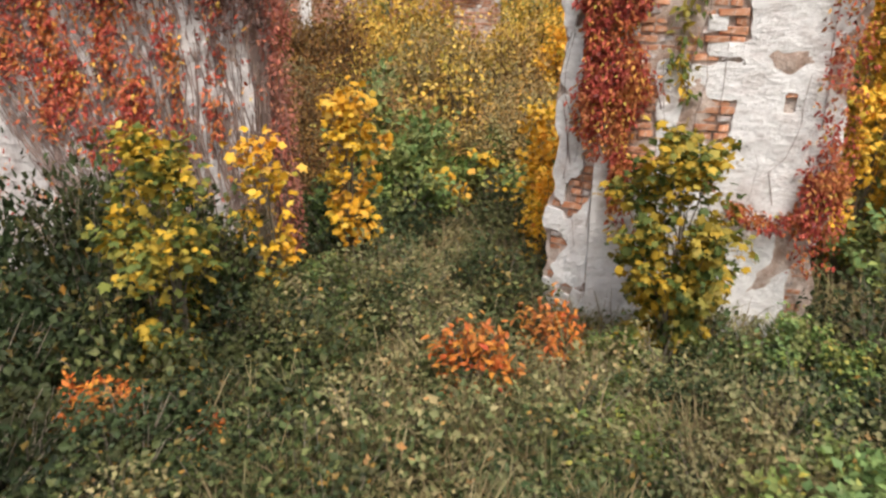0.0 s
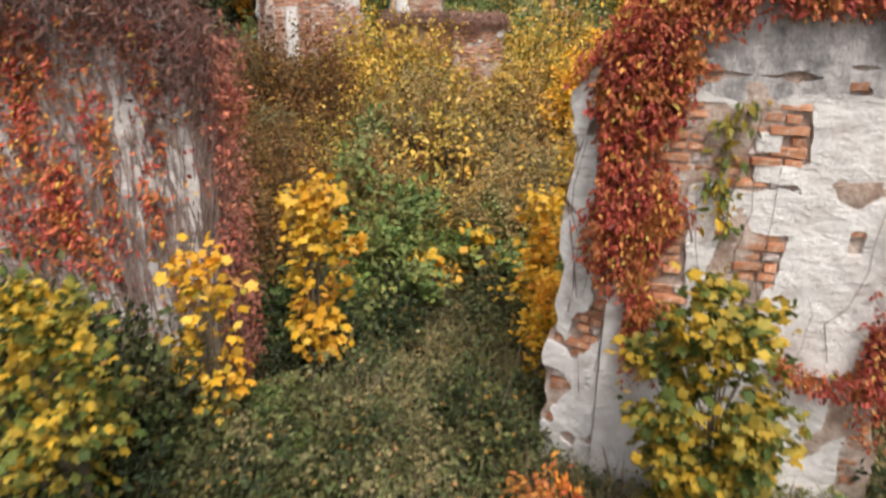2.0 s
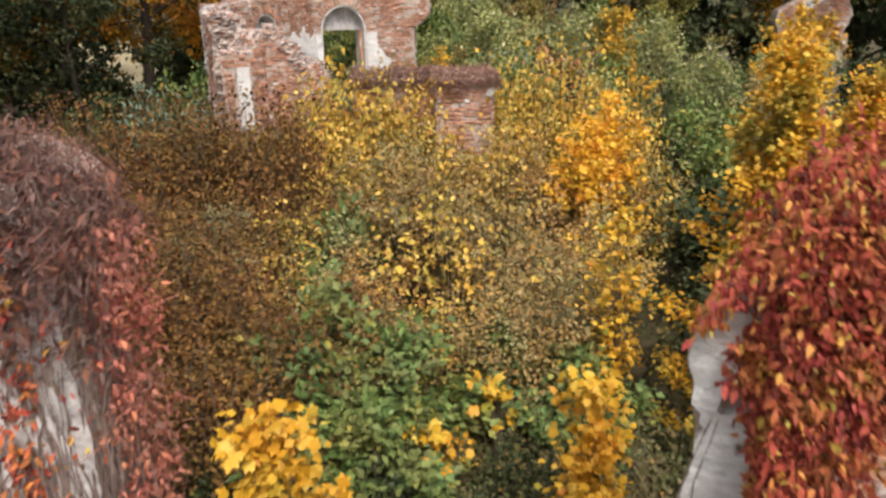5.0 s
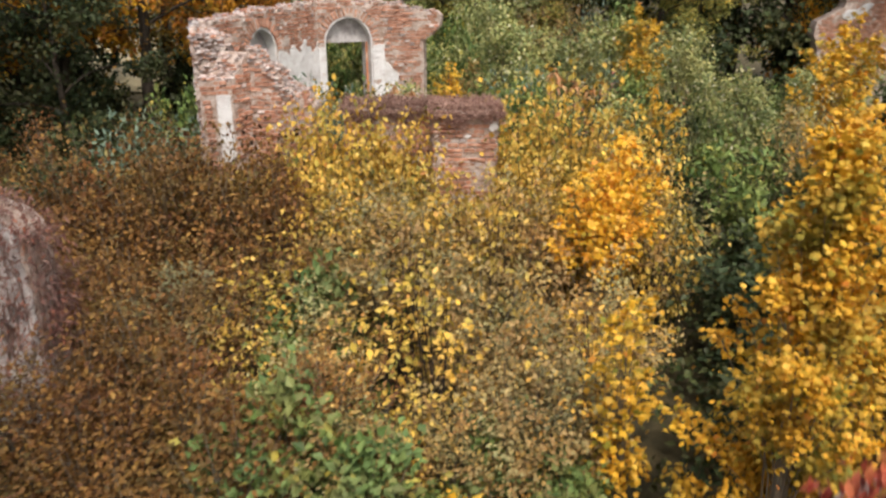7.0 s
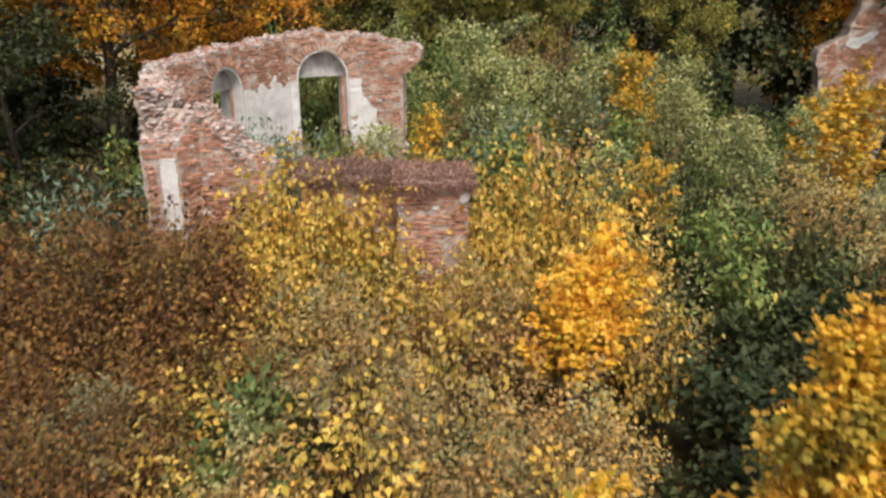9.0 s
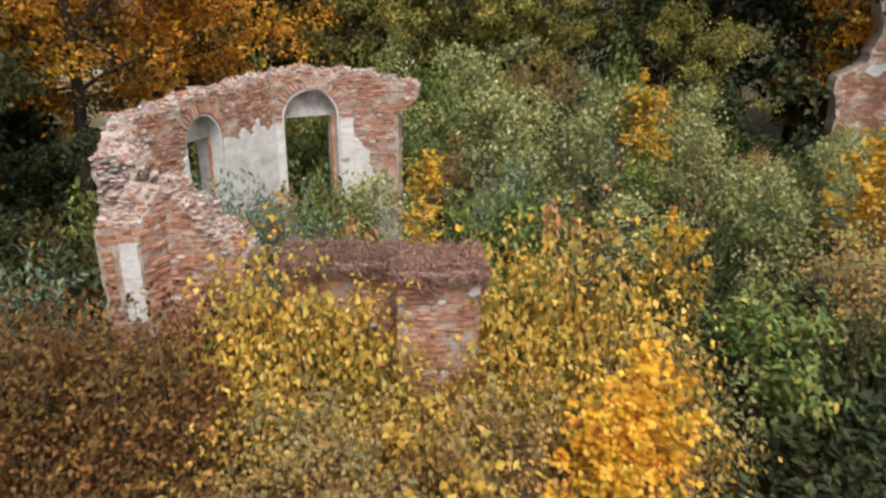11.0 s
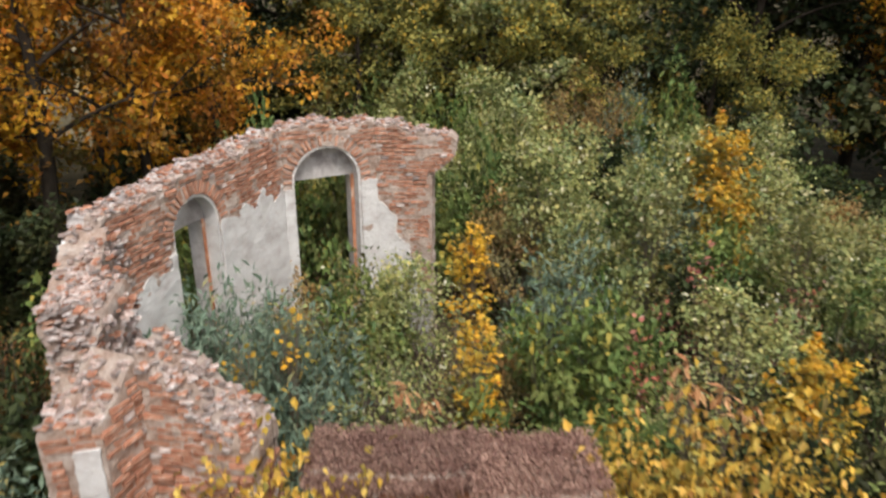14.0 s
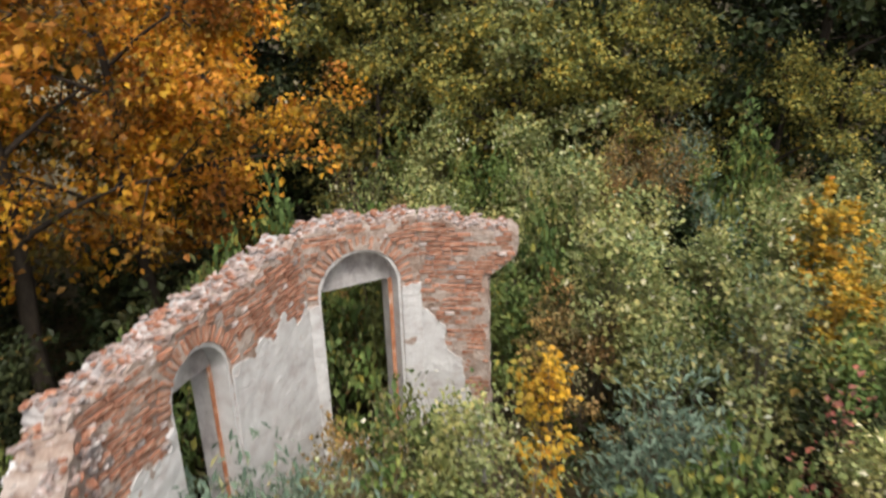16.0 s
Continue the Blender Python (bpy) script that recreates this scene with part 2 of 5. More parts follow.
FIELD = solid_material("dry_meadow", [(0.3, (0.30, 0.25, 0.14)), (0.7, (0.45, 0.38, 0.24))], 0.5, bump_scale=9, bump_height=0.1)
def trowel_relief(m, amount):
    """Flat lying streaks and pits of a rough thin coat."""
    n, l = m.node_tree.nodes, m.node_tree.links
    streak = noise_tex(n, l, 5, 5, 0.65, stretch=(1, 1, 3.2))
    old = n["Principled BSDF"].inputs["Normal"].links[0].from_node
    b2 = n.new("ShaderNodeBump")
    b2.inputs["Strength"].default_value, b2.inputs["Distance"].default_value = 0.8, amount
    l.new(streak.outputs[0], b2.inputs["Height"])
    l.new(old.outputs[0], b2.inputs["Normal"])
    l.new(b2.outputs[0], n["Principled BSDF"].inputs["Normal"])


PLASTER = solid_material("old_white_plaster", [(0.27, (0.56, 0.51, 0.49)), (0.4, (0.70, 0.67, 0.66)), (0.5, (0.78, 0.77, 0.765)), (0.62, (0.84, 0.835, 0.83))], 2.6, bump_scale=18, bump_height=0.03, fine=0.35, stretch=(1, 1, 1.5))
WASHED_PLASTER = solid_material("rain_washed_plaster", [(0.3, (0.24, 0.235, 0.245)), (0.46, (0.42, 0.41, 0.42)), (0.6, (0.62, 0.60, 0.605)), (0.72, (0.74, 0.72, 0.72))], 5.0, bump_scale=20, bump_height=0.04, fine=0.45, stretch=(1, 1, 0.6))
GREY_PLASTER = solid_material("grey_damp_plaster", [(0.3, (0.38, 0.34, 0.34)), (0.48, (0.60, 0.57, 0.56)), (0.66, (0.78, 0.75, 0.74))], 2.4, bump_scale=16, bump_height=0.03, fine=0.35, stretch=(1, 1, 0.6))
trowel_relief(PLASTER, 0.02)
trowel_relief(GREY_PLASTER, 0.04)
BRICK = solid_material("red_brick", [(0.25, (0.28, 0.105, 0.06)), (0.42, (0.46, 0.195, 0.105)), (0.56, (0.55, 0.28, 0.17)), (0.68, (0.70, 0.56, 0.48))], 7.0, bump_scale=35, bump_height=0.014, fine=0.4, vary=0.26)
OLD_BRICK = solid_material("weathered_brown_brick", [(0.22, (0.20, 0.07, 0.045)), (0.42, (0.41, 0.18, 0.115)), (0.56, (0.53, 0.29, 0.20)), (0.67, (0.67, 0.54, 0.47))], 4.8, bump_scale=35, bump_height=0.016, fine=0.45, vary=0.24)
MORTAR = solid_material("lime_mortar", [(0.25, (0.28, 0.175, 0.135)), (0.43, (0.46, 0.345, 0.285)), (0.62, (0.64, 0.555, 0.50)), (0.75, (0.74, 0.69, 0.65))], 4.5, bump_scale=26, bump_height=0.04, fine=0.5)
RUBBLE = solid_material("broken_masonry_stone", [(0.25, (0.30, 0.17, 0.13)), (0.42, (0.45, 0.33, 0.29)), (0.58, (0.58, 0.52, 0.50)), (0.75, (0.76, 0.74, 0.73))], 5.0, bump_scale=25, bump_height=0.02, fine=0.5, vary=0.42)


# ---- mesh helpers ----
def mesh_from(name, verts, polys, material, smooth=False):
    """polys: list of equal-length index arrays, each (n, k)."""
    me = bpy.data.meshes.new(name)
    verts = np.asarray(verts, np.float32).reshape(-1, 3)
    polys = [np.asarray(p, np.int32) for p in polys if len(p)]
    me.vertices.add(len(verts))
    me.vertices.foreach_set("co", verts.ravel())
    loops = np.concatenate([p.ravel() for p in polys])
    totals = np.concatenate([np.full(len(p), p.shape[1], np.int32) for p in polys])
    starts = np.concatenate([[0], np.cumsum(totals)[:-1]]).astype(np.int32)
    me.loops.add(len(loops))
    me.loops.foreach_set("vertex_index", loops)
    me.polygons.add(len(totals))
    me.polygons.foreach_set("loop_start", starts)
    me.polygons.foreach_set("loop_total", totals)
    me.polygons.foreach_set("use_smooth", np.full(len(totals), smooth, bool))
    me.materials.append(material)
    me.update(calc_edges=True)
    return me


def part_mesh(name, me, parent, label=""):
    ob = new(name, me)
    ob.parent = parent
    return tagged(ob, label) if label else ob


def part(name, bm, material, parent, label=""):
    me = bpy.data.meshes.new(name)
    bm.to_mesh(me)
    bm.free()
    me.materials.append(material)
    return part_mesh(name, me, parent, label)


def tubes(lines, radii, sides=4):
    """Tapered tubes along (n, k, 3) lines; radii (n, k). Returns verts, quads."""
    lines, radii = np.asarray(lines, float), np.asarray(radii, float)
    n, k, _ = lines.shape
    tan = np.gradient(lines, axis=1)
    tan /= np.linalg.norm(tan, axis=2, keepdims=True) + 1e-9
    ref = np.where(np.abs(tan[..., 2:3]) > 0.9, np.array([1.0, 0, 0]), np.array([0, 0, 1.0]))
    a = np.cross(tan, ref)
    a /= np.linalg.norm(a, axis=2, keepdims=True) + 1e-9
    b = np.cross(tan, a)
    ang = np.arange(sides) * 2 * np.pi / sides
    ring = lines[:, :, None, :] + radii[:, :, None, None] * (a[:, :, None, :] * np.cos(ang)[:, None] + b[:, :, None, :] * np.sin(ang)[:, None])
    idx = np.arange(n * k * sides).reshape(n, k, sides)
    nxt = np.roll(idx, -1, axis=2)
    quads = np.stack([idx[:, :-1], nxt[:, :-1], nxt[:, 1:], idx[:, 1:]], axis=-1).reshape(-1, 4)
    return ring.reshape(-1, 3), quads


LEAF = {
    "quad": [(0, 0, 0), (0.5, 0.34, 0.1), (1, 0, -0.08), (0.5, -0.34, 0.1)],
    "long": [(0, 0, 0), (0.42, 0.17, 0.05), (1, 0, -0.12), (0.42, -0.17, 0.05)],
    "leaflet": [(0, 0, 0), (0.3, 0.2, 0.05), (0.62, 0.19, 0.02), (1, 0, -0.16), (0.62, -0.19, 0.02), (0.3, -0.2, 0.05)],
    "wide": [(0, 0, 0), (0.38, 0.36, 0.09), (1, 0, -0.1), (0.38, -0.36, 0.09)],
    "maple": [(0, 0, 0), (-0.04, 0.28, -0.03), (0.16, 0.46, -0.06), (0.3, 0.34, 0.03), (0.6, 0.52, -0.1), (0.68, 0.24, 0.03), (1.0, 0, -0.2),
              (0.68, -0.24, 0.03), (0.6, -0.52, -0.1), (0.3, -0.34, 0.03), (0.16, -0.46, -0.06), (-0.04, -0.28, -0.03)],
    "blade": [(0, 0.011, 0), (0.55, 0.01, 0.06), (1, 0, -0.05), (0.55, -0.01, 0.06), (0, -0.011, 0)],
}


def unit(v):
    return v / (np.linalg.norm(v, axis=-1, keepdims=True) + 1e-9)


def leaves(kind, pts, along, up, size):
    """Leaf polygons at pts, their axis along, facing up, each of its own size. Returns verts, polys."""
    t = np.array(LEAF[kind])
    x = unit(along)
    y = unit(np.cross(up, x))
    z = np.cross(x, y)
    s = np.asarray(size)[:, None, None]
    v = pts[:, None, :] + s * (x[:, None] * t[None, :, 0:1] + y[:, None] * t[None, :, 1:2] + z[:, None] * t[None, :, 2:3])
    return v.reshape(-1, 3), np.arange(len(pts) * len(t)).reshape(-1, len(t))


def rng(seed):
    return np.random.default_rng(seed)


def plant_meshes(seed, r, h, n, kind, size, leaf_mat, bark=PALE_BARK, stems=7, twigs=90, low=0.25, droop=0.3, shape="dome", spread=0.09, trunk=0.012, tuft=0.42):
    """Stems and leaves of one shrub or sapling, as two meshes standing on z = 0."""
    g = rng(seed)
    az = g.uniform(0, 2 * np.pi, twigs)
    if shape == "dome":
        rho = np.sqrt(g.uniform(0, 1, twigs))
        top = h * (1 - 0.55 * rho ** 2.2) * g.uniform(0.74, 1.08, twigs)
        depth = np.where(g.uniform(0, 1, twigs) < 0.7, g.uniform(0.78, 1.0, twigs), g.uniform(low, 0.8, twigs))
        zz = top * depth
        rr = r * rho
    elif shape == "cone":
        q = g.uniform(low, 1, twigs)
        zz = h * q
        rr = r * (1.04 - q) ** 0.7 * np.sqrt(g.uniform(0.1, 1, twigs))
    elif shape == "spire":
        q = g.uniform(low, 1, twigs) ** 0.9
        zz = h * q
        wide = np.clip(1.15 * np.sin(np.pi * np.clip((q - low * 0.6) / (1.08 - low * 0.6), 0, 1)) ** 0.8, 0.08, 1)
        rr = r * wide * np.sqrt(g.uniform(0.05, 1, twigs))
    else:
        q = g.uniform(low, 1, twigs)
        zz = h * q
        rr = r * np.sqrt(np.clip(1 - ((q - 0.66) / 0.42) ** 2, 0.03, 1)) * g.uniform(0.5, 1, twigs)
    lump = 1 + 0.28 * np.sin(az * 3 + seed) * np.sin(az * 2 + seed * 1.7)
    tips = np.stack([np.cos(az) * rr * lump, np.sin(az) * rr * lump, zz], 1)
    base_az = g.uniform(0, 2 * np.pi, stems)
    base = np.stack([np.cos(base_az), np.sin(base_az), 0 * base_az], 1) * min(r, 0.5) * 0.3
    which = g.integers(0, stems, twigs)
    if shape == "dome":
        mid_xy = 0.35 * tips[:, :2] + 0.65 * base[which, :2]
        mid = np.concatenate([mid_xy, tips[:, 2:] * g.uniform(0.35, 0.6, (twigs, 1))], 1)
    else:
        mid = np.concatenate([base[which, :2] * 0.6, np.maximum(tips[:, 2:] - rr[:, None] * g.uniform(0.4, 0.9, (twigs, 1)), 0.05)], 1)
    s = np.linspace(0, 1, 3)[None, :, None]
    lines = (1 - s) ** 2 * base[which][:, None] + 2 * s * (1 - s) * mid[:, None] + s ** 2 * tips[:, None]
    rad = trunk * (1.0 - 0.8 * np.linspace(0, 1, 3))[None, :] * g.uniform(0.6, 1.3, (twigs, 1))
    v, q4 = tubes(lines, rad, 3)
    stem_me = mesh_from("twigwork", v, [q4], bark)
    w = g.integers(0, twigs, n)
    f = 1.04 - tuft * g.uniform(0, 1, n) ** 1.5
    f = f[:, None]
    p = (1 - f) ** 2 * base[which][w] + 2 * f * (1 - f) * mid[w] + f ** 2 * tips[w]
    p = p + g.normal(0, spread, (n, 3)) * np.array([1, 1, 0.75])
    out = unit(p - np.array([0, 0, h * 0.35]))
    along = unit(g.normal(0, 0.6, (n, 3)) + out * 0.7 + np.array([0, 0, -droop]))
    up = unit(g.normal(0, 0.45, (n, 3)) + np.array([0, 0, 0.9]) + out * 0.5)
    lv, lp = leaves(kind, p, along, up, size * g.uniform(0.55, 1.25, n))
    lv[:, 2] = np.maximum(lv[:, 2], 0.01)
    return stem_me, mesh_from("foliage", lv, [lp], leaf_mat)


def plant(name, meshes, label, category, m, group="", kind=""):
    root = new(name)
    root.matrix_world = m
    tagged(part_mesh("twigwork", meshes[0], root), kind="stuff")
    part_mesh("foliage", meshes[1], root)
    return tagged(root, label, category, group, kind)


def at(x, y, turn=0.0, scale=1.0, tall=None, z=0.0):
    return Matrix.LocRotScale((x, y, z), Euler((0, 0, turn)), (scale, scale, tall if tall else scale))


# ---- masonry helpers ----
def slab(field, u0, u1, z0, z1, step, front, back, relief=0.0, relief_scale=2.0):
    """A slab in (u, depth, z): solid where field(u, z) > 0, from depth front to depth back; contour cut through the cells.
    Returns a bmesh."""
    nu, nz = max(2, round((u1 - u0) / step)), max(2, round((z1 - z0) / step))
    us, zs = np.linspace(u0, u1, nu + 1), np.linspace(z0, z1, nz + 1)
    val = {}
    for i, u in enumerate(us):
        for j, z in enumerate(zs):
            v = field(u, z)
            if i in (0, nu) or j in (0, nz):
                v = min(v, 0.0) if v <= 0 else v
            val[i, j] = v
    bm = bmesh.new()
    cache = {}

    def vert(key, u, z):
        if key not in cache:
            d = relief * noise.fractal(Vector((u * relief_scale, z * relief_scale, 5.1 + front)), 0.7, 2.1, 4) if relief else 0
            cache[key] = (bm.verts.new((u, front + d, z)), bm.verts.new((u, back, z)))
        return cache[key]

    def corner(i, j):
        return vert((i, j), us[i], zs[j])

    def cut(a, b):
        key = (min(a, b), max(a, b))
        va, vb = val[key[0]], val[key[1]]
        f = min(max(va / (va - vb), 0.02), 0.98)
        ua, za, ub, zb = us[key[0][0]], zs[key[0][1]], us[key[1][0]], zs[key[1][1]]
        return vert(key, ua + f * (ub - ua), za + f * (zb - za))

    for i in range(nu):
        for j in range(nz):
            ring = [(i, j), (i + 1, j), (i + 1, j + 1), (i, j + 1)]
            ins = [val[c] > 0 for c in ring]
            if not any(ins):
                continue
            poly, edges = [], []
            for k in range(4):
                a, b, ia, ib = ring[k], ring[(k + 1) % 4], ins[k], ins[(k + 1) % 4]
                if ia:
                    poly.append(corner(*a))
                if ia != ib:
                    poly.append(cut(a, b))
                    edges.append((len(poly) - 1, ia))
                if ia and ib and ((a[0] == b[0] and a[0] in (0, nu)) or (a[1] == b[1] and a[1] in (0, nz))):
                    ca, cb = corner(*a), corner(*b)
                    bm.faces.new((cb[0], ca[0], ca[1], cb[1]))
            bm.faces.new([p[0] for p in poly])
            bm.faces.new([p[1] for p in reversed(poly)])
            n = len(poly)
            outs = [e[0] for e in edges if e[1]]
            for o in outs:
                a, b = poly[o], poly[(o + 1) % n]
                try:
                    bm.faces.new((b[0], a[0], a[1], b[1]))
                except ValueError:
                    pass
    bmesh.ops.recalc_face_normals(bm, faces=bm.faces[:])
    return bm


BRICK_L, BRICK_H, BRICK_D, JOINT = 0.24, 0.058, 0.05, 0.017


def brick_mesh(name, length, height, depth, seed, mat=None):
    """One worn brick, its corners knocked about; its face looks along minus y."""
    g = random.Random(seed)
    bm = bmesh.new()
    bmesh.ops.create_cube(bm, size=1)
    for v in bm.verts:
        v.co = Vector((v.co.x * length, v.co.y * depth, v.co.z * height))
    bmesh.ops.bevel(bm, geom=[e for e in bm.edges if all(v.co.y < 0 for v in e.verts)], offset=0.007, segments=1, affect="EDGES")
    for v in bm.verts:
        v.co += Vector([g.uniform(-0.008, 0.008) for _ in range(3)])
    me = bpy.data.meshes.new(name)
    bm.to_mesh(me)
    bm.free()
    me.materials.append(mat or BRICK)
    return me


STRETCHERS = [brick_mesh("brick", BRICK_L, BRICK_H, BRICK_D, k) for k in range(6)]
HEADERS = [brick_mesh("brick", BRICK_L * 0.48, BRICK_H, BRICK_D, 20 + k) for k in range(4)]
OLD_STRETCHERS = [brick_mesh("brick", BRICK_L, BRICK_H * 0.92, BRICK_D, 70 + k, OLD_BRICK) for k in range(6)]
OLD_HEADERS = [brick_mesh("brick", BRICK_L * 0.48, BRICK_H * 0.92, BRICK_D, 80 + k, OLD_BRICK) for k in range(4)]
PALE = [brick_mesh("brick", BRICK_L * (0.5 + 0.25 * (k % 3)), BRICK_H * 0.8, BRICK_D, 30 + k, RUBBLE) for k in range(6)]
FLAT = [brick_mesh("brick", BRICK_L * (0.36 + 0.2 * (k % 2)), 0.034, 0.09, 40 + k, RUBBLE if k % 3 else OLD_BRICK) for k in range(6)]


def stone_mesh(name, seed, mat):
    """One broken lump of masonry."""
    g = random.Random(seed)
    bm = bmesh.new()
    bmesh.ops.create_icosphere(bm, subdivisions=1, radius=1)
    a, b, c = g.uniform(0.05, 0.10), g.uniform(0.04, 0.07), g.uniform(0.018, 0.034)
    for v in bm.verts:
        k = g.uniform(0.72, 1.18)
        v.co = Vector((max(-0.8, min(0.8, v.co.x)) * a * k, v.co.y * b * k, max(-0.75, min(0.75, v.co.z)) * c * k))
    me = bpy.data.meshes.new(name)
    bm.to_mesh(me)
    bm.free()
    me.materials.append(mat)
    return me


STONES = [stone_mesh("stone", 60 + k, RUBBLE if k % 4 else OLD_BRICK) for k in range(9)]


def loose_top(parent, top, u0, u1, d0, d1, n, seed, sink=0.01):
    """Broken bricks and lumps lying along the crest of a wall."""
    g = random.Random(seed)
    for k in range(n):
        u, d = g.uniform(u0, u1), g.uniform(d0, d1)
        ob = new("brick", g.choice(FLAT + FLAT + PALE[:3]))
        ob.parent = parent
        ob.matrix_basis = pose(u, d, top(u) - sink + g.uniform(0, 0.05), g.uniform(-12, 12), g.uniform(-12, 12), g.gauss(0, 25) + (90 if g.random() < 0.3 else 0)) @ Matrix.Scale(g.uniform(0.45, 0.8), 4)


def rubble_face(parent, shown, u0, u1, z0, z1, depth, n, seed):
    """Lumps of broken masonry sticking out of a torn wall face."""
    g = random.Random(seed)
    k = tries = 0
    while k < n and tries < n * 30:
        tries += 1
        u, z = g.uniform(u0, u1), g.uniform(z0, z1)
        if not shown(u, z):
            continue
        ob = new("stone", g.choice(STONES + FLAT + FLAT + PALE[:2]))
        ob.parent = parent
        ob.matrix_basis = pose(u, depth + g.uniform(-0.03, 0.03), z, g.uniform(-18, 18), g.uniform(-12, 12), g.uniform(-30, 30)) @ Matrix.Scale(g.uniform(0.45, 1.0), 4)
        k += 1


def brickwork(parent, shown, u0, u1, z0, z1, depth, seed, most=300, near=None, name="brick", old=False):
    """Lays courses where shown(u, z) holds, faces proud of depth. The ones by near (u, z) are parts; the rest is one joined part."""
    g = random.Random(seed)
    long_ones, short_ones, stuffing = (OLD_STRETCHERS, OLD_HEADERS, OLD_BRICK) if old else (STRETCHERS, HEADERS, BRICK)
    spots = []
    z, c = z0, 0

    def within(u, z):
        return u0 - 0.004 <= u <= u1 + 0.004 and shown(u, z)

    while z < z1:
        u = u0 - (0.13 if c % 2 else 0.0) - g.uniform(0, 0.03)
        while u < u1:
            head = g.random() < 0.3
            cut = g.choice((1.0, 1.0, 0.93, 0.82, 0.66)) if not head else g.uniform(0.85, 1.15)
            ln = BRICK_L * (0.48 if head else 1.0) * cut
            zc = z + BRICK_H / 2
            if within(u + ln / 2, zc) and g.random() > 0.03:
                a, b = within(u + 0.02, zc), within(u + ln - 0.02, zc)
                if a and b:
                    spots.append((u + ln / 2, zc, head, cut))
                elif a or b:
                    spots.append((u + ln * (0.25 if a else 0.75), zc, head, cut * 0.5))
            u += ln + JOINT
        z += BRICK_H + JOINT
        c += 1
    if near:
        spots.sort(key=lambda s: (s[0] - near[0]) ** 2 + (s[1] - near[1]) ** 2)
    rest = bmesh.new()
    for k, (u, z, head, cut) in enumerate(spots):
        me = PALE[0] if head and g.random() < 0.35 else g.choice(short_ones if head else long_ones)
        m = pose(u, depth + BRICK_D / 2 - max(0.0, g.gauss(0.02, 0.009)), z + g.uniform(-0.005, 0.005), g.uniform(-2.5, 2.5), g.uniform(-1.8, 1.8), g.uniform(-3, 3)) @ Matrix.Diagonal((cut, 1, g.uniform(0.86, 1.06), 1))
        if k < most:
            ob = new(name, me)
            ob.parent = parent
            ob.matrix_basis = m
        else:
            first = len(rest.verts)
            rest.from_mesh(me)
            rest.verts.ensure_lookup_table()
            for v in rest.verts[first:]:
                v.co = m @ v.co
    if len(rest.verts):
        ob = part("brickwork", rest, stuffing, parent)
        tagged(ob, kind="stuff")
    else:
        rest.free()


def facet(p0, p1):
    """Frame of a wall face whose left end seen from outside it is p0 and right end p1: u along, depth into the wall, z up."""
    a, b = Vector((*p0, 0)), Vector((*p1, 0))
    u = (b - a).normalized()
    d = Vector((0, 0, 1)).cross(u)
    m = Matrix.Identity(4)
    for i in range(3):
        m[i][0], m[i][1], m[i][2] = u[i], d[i], (0, 0, 1)[i]
    m.translation = a
    return m, (b - a).length


def fbm(u, z, s, k=0):
    return noise.fractal(Vector((u * s + 31.7 * k, z * s - 11.3 * k, 2.3 * k)), 0.8, 2.0, 4)

# ---- ground ----
def ground_height(x, y):
    return 0.10 * noise.noise(Vector((x * 0.35, y * 0.35, 1))) + 0.05 * noise.noise(Vector((x * 1.3, y * 1.3, 4)))


gb = bmesh.new()
xs = [-1500, -300, -120, -60, -30] + [-16 + k for k in range(33)] + [30, 60, 120, 300, 1500]
ys = [-1500, -300, -60, -20] + [-6 + k for k in range(53)] + [70, 120, 300, 1500]
grid = [[gb.verts.new((x, y, ground_height(x, y) - 0.06)) for y in ys] for x in xs]
for i in range(len(xs) - 1):
    for j in range(len(ys) - 1):
        gb.faces.new((grid[i][j], grid[i + 1][j], grid[i + 1][j + 1], grid[i][j + 1]))
gm = bpy.data.meshes.new("ground")
gb.to_mesh(gm)
gb.free()
gm.materials.append(SOIL)
for p in gm.polygons:
    p.use_smooth = True
tagged(new("ground", gm), "dark soil under weeds and leaf litter", "ground", kind="structure")

fb = bmesh.new()
cells = [[fb.verts.new((-60 + 3 * i, 41 + 6 * j + 2 * math.sin(i), 0.12 + 0.1 * math.sin(i * 2 + j))) for j in range(8)] for i in range(18)]
for i in range(17):
    for j in range(7):
        fb.faces.new((cells[i][j], cells[i + 1][j], cells[i + 1][j + 1], cells[i][j + 1]))
fm = bpy.data.meshes.new("meadow")
fb.to_mesh(fm)
fb.free()
fm.materials.append(FIELD)
tagged(new("meadow", fm), "dry beige meadow beyond the trees", "meadow", kind="structure")


# ---- front walls of the ruin, either side of the gap ----
def wall_thing(name, m, label, category="ruined wall"):
    root = new(name)
    root.matrix_world = m
    return tagged(root, label, category)


right_wall = wall_thing("ruined_wall", Matrix.Identity(4), "crumbling brick wall stump with flaking white plaster")
RW, RW_LEN = facet((1.40, 6.56), (3.50, 6.15))
RS, RS_LEN = facet((1.08, 6.83), (1.42, 6.62))


def rw_top(u):
    return 3.62 + 0.58 * min(1, max(0, (u + 0.1) / 0.9)) ** 0.7 - 0.5 * max(0, (u - 1.5) / 0.6) + 0.06 * fbm(u, 0, 2.5)


def rs_top(u):
    return 3.25 + 0.45 * max(0, u / RS_LEN) + 0.05 * fbm(u, 3, 2.5)


def rw_solid(u, z):
    right = RW_LEN - 0.06 + 0.08 * fbm(3, z, 1.6) - u - 0.09 * max(0, 1 - abs(z - 1.05) / 0.3)
    return min(right, rw_top(u) - z)


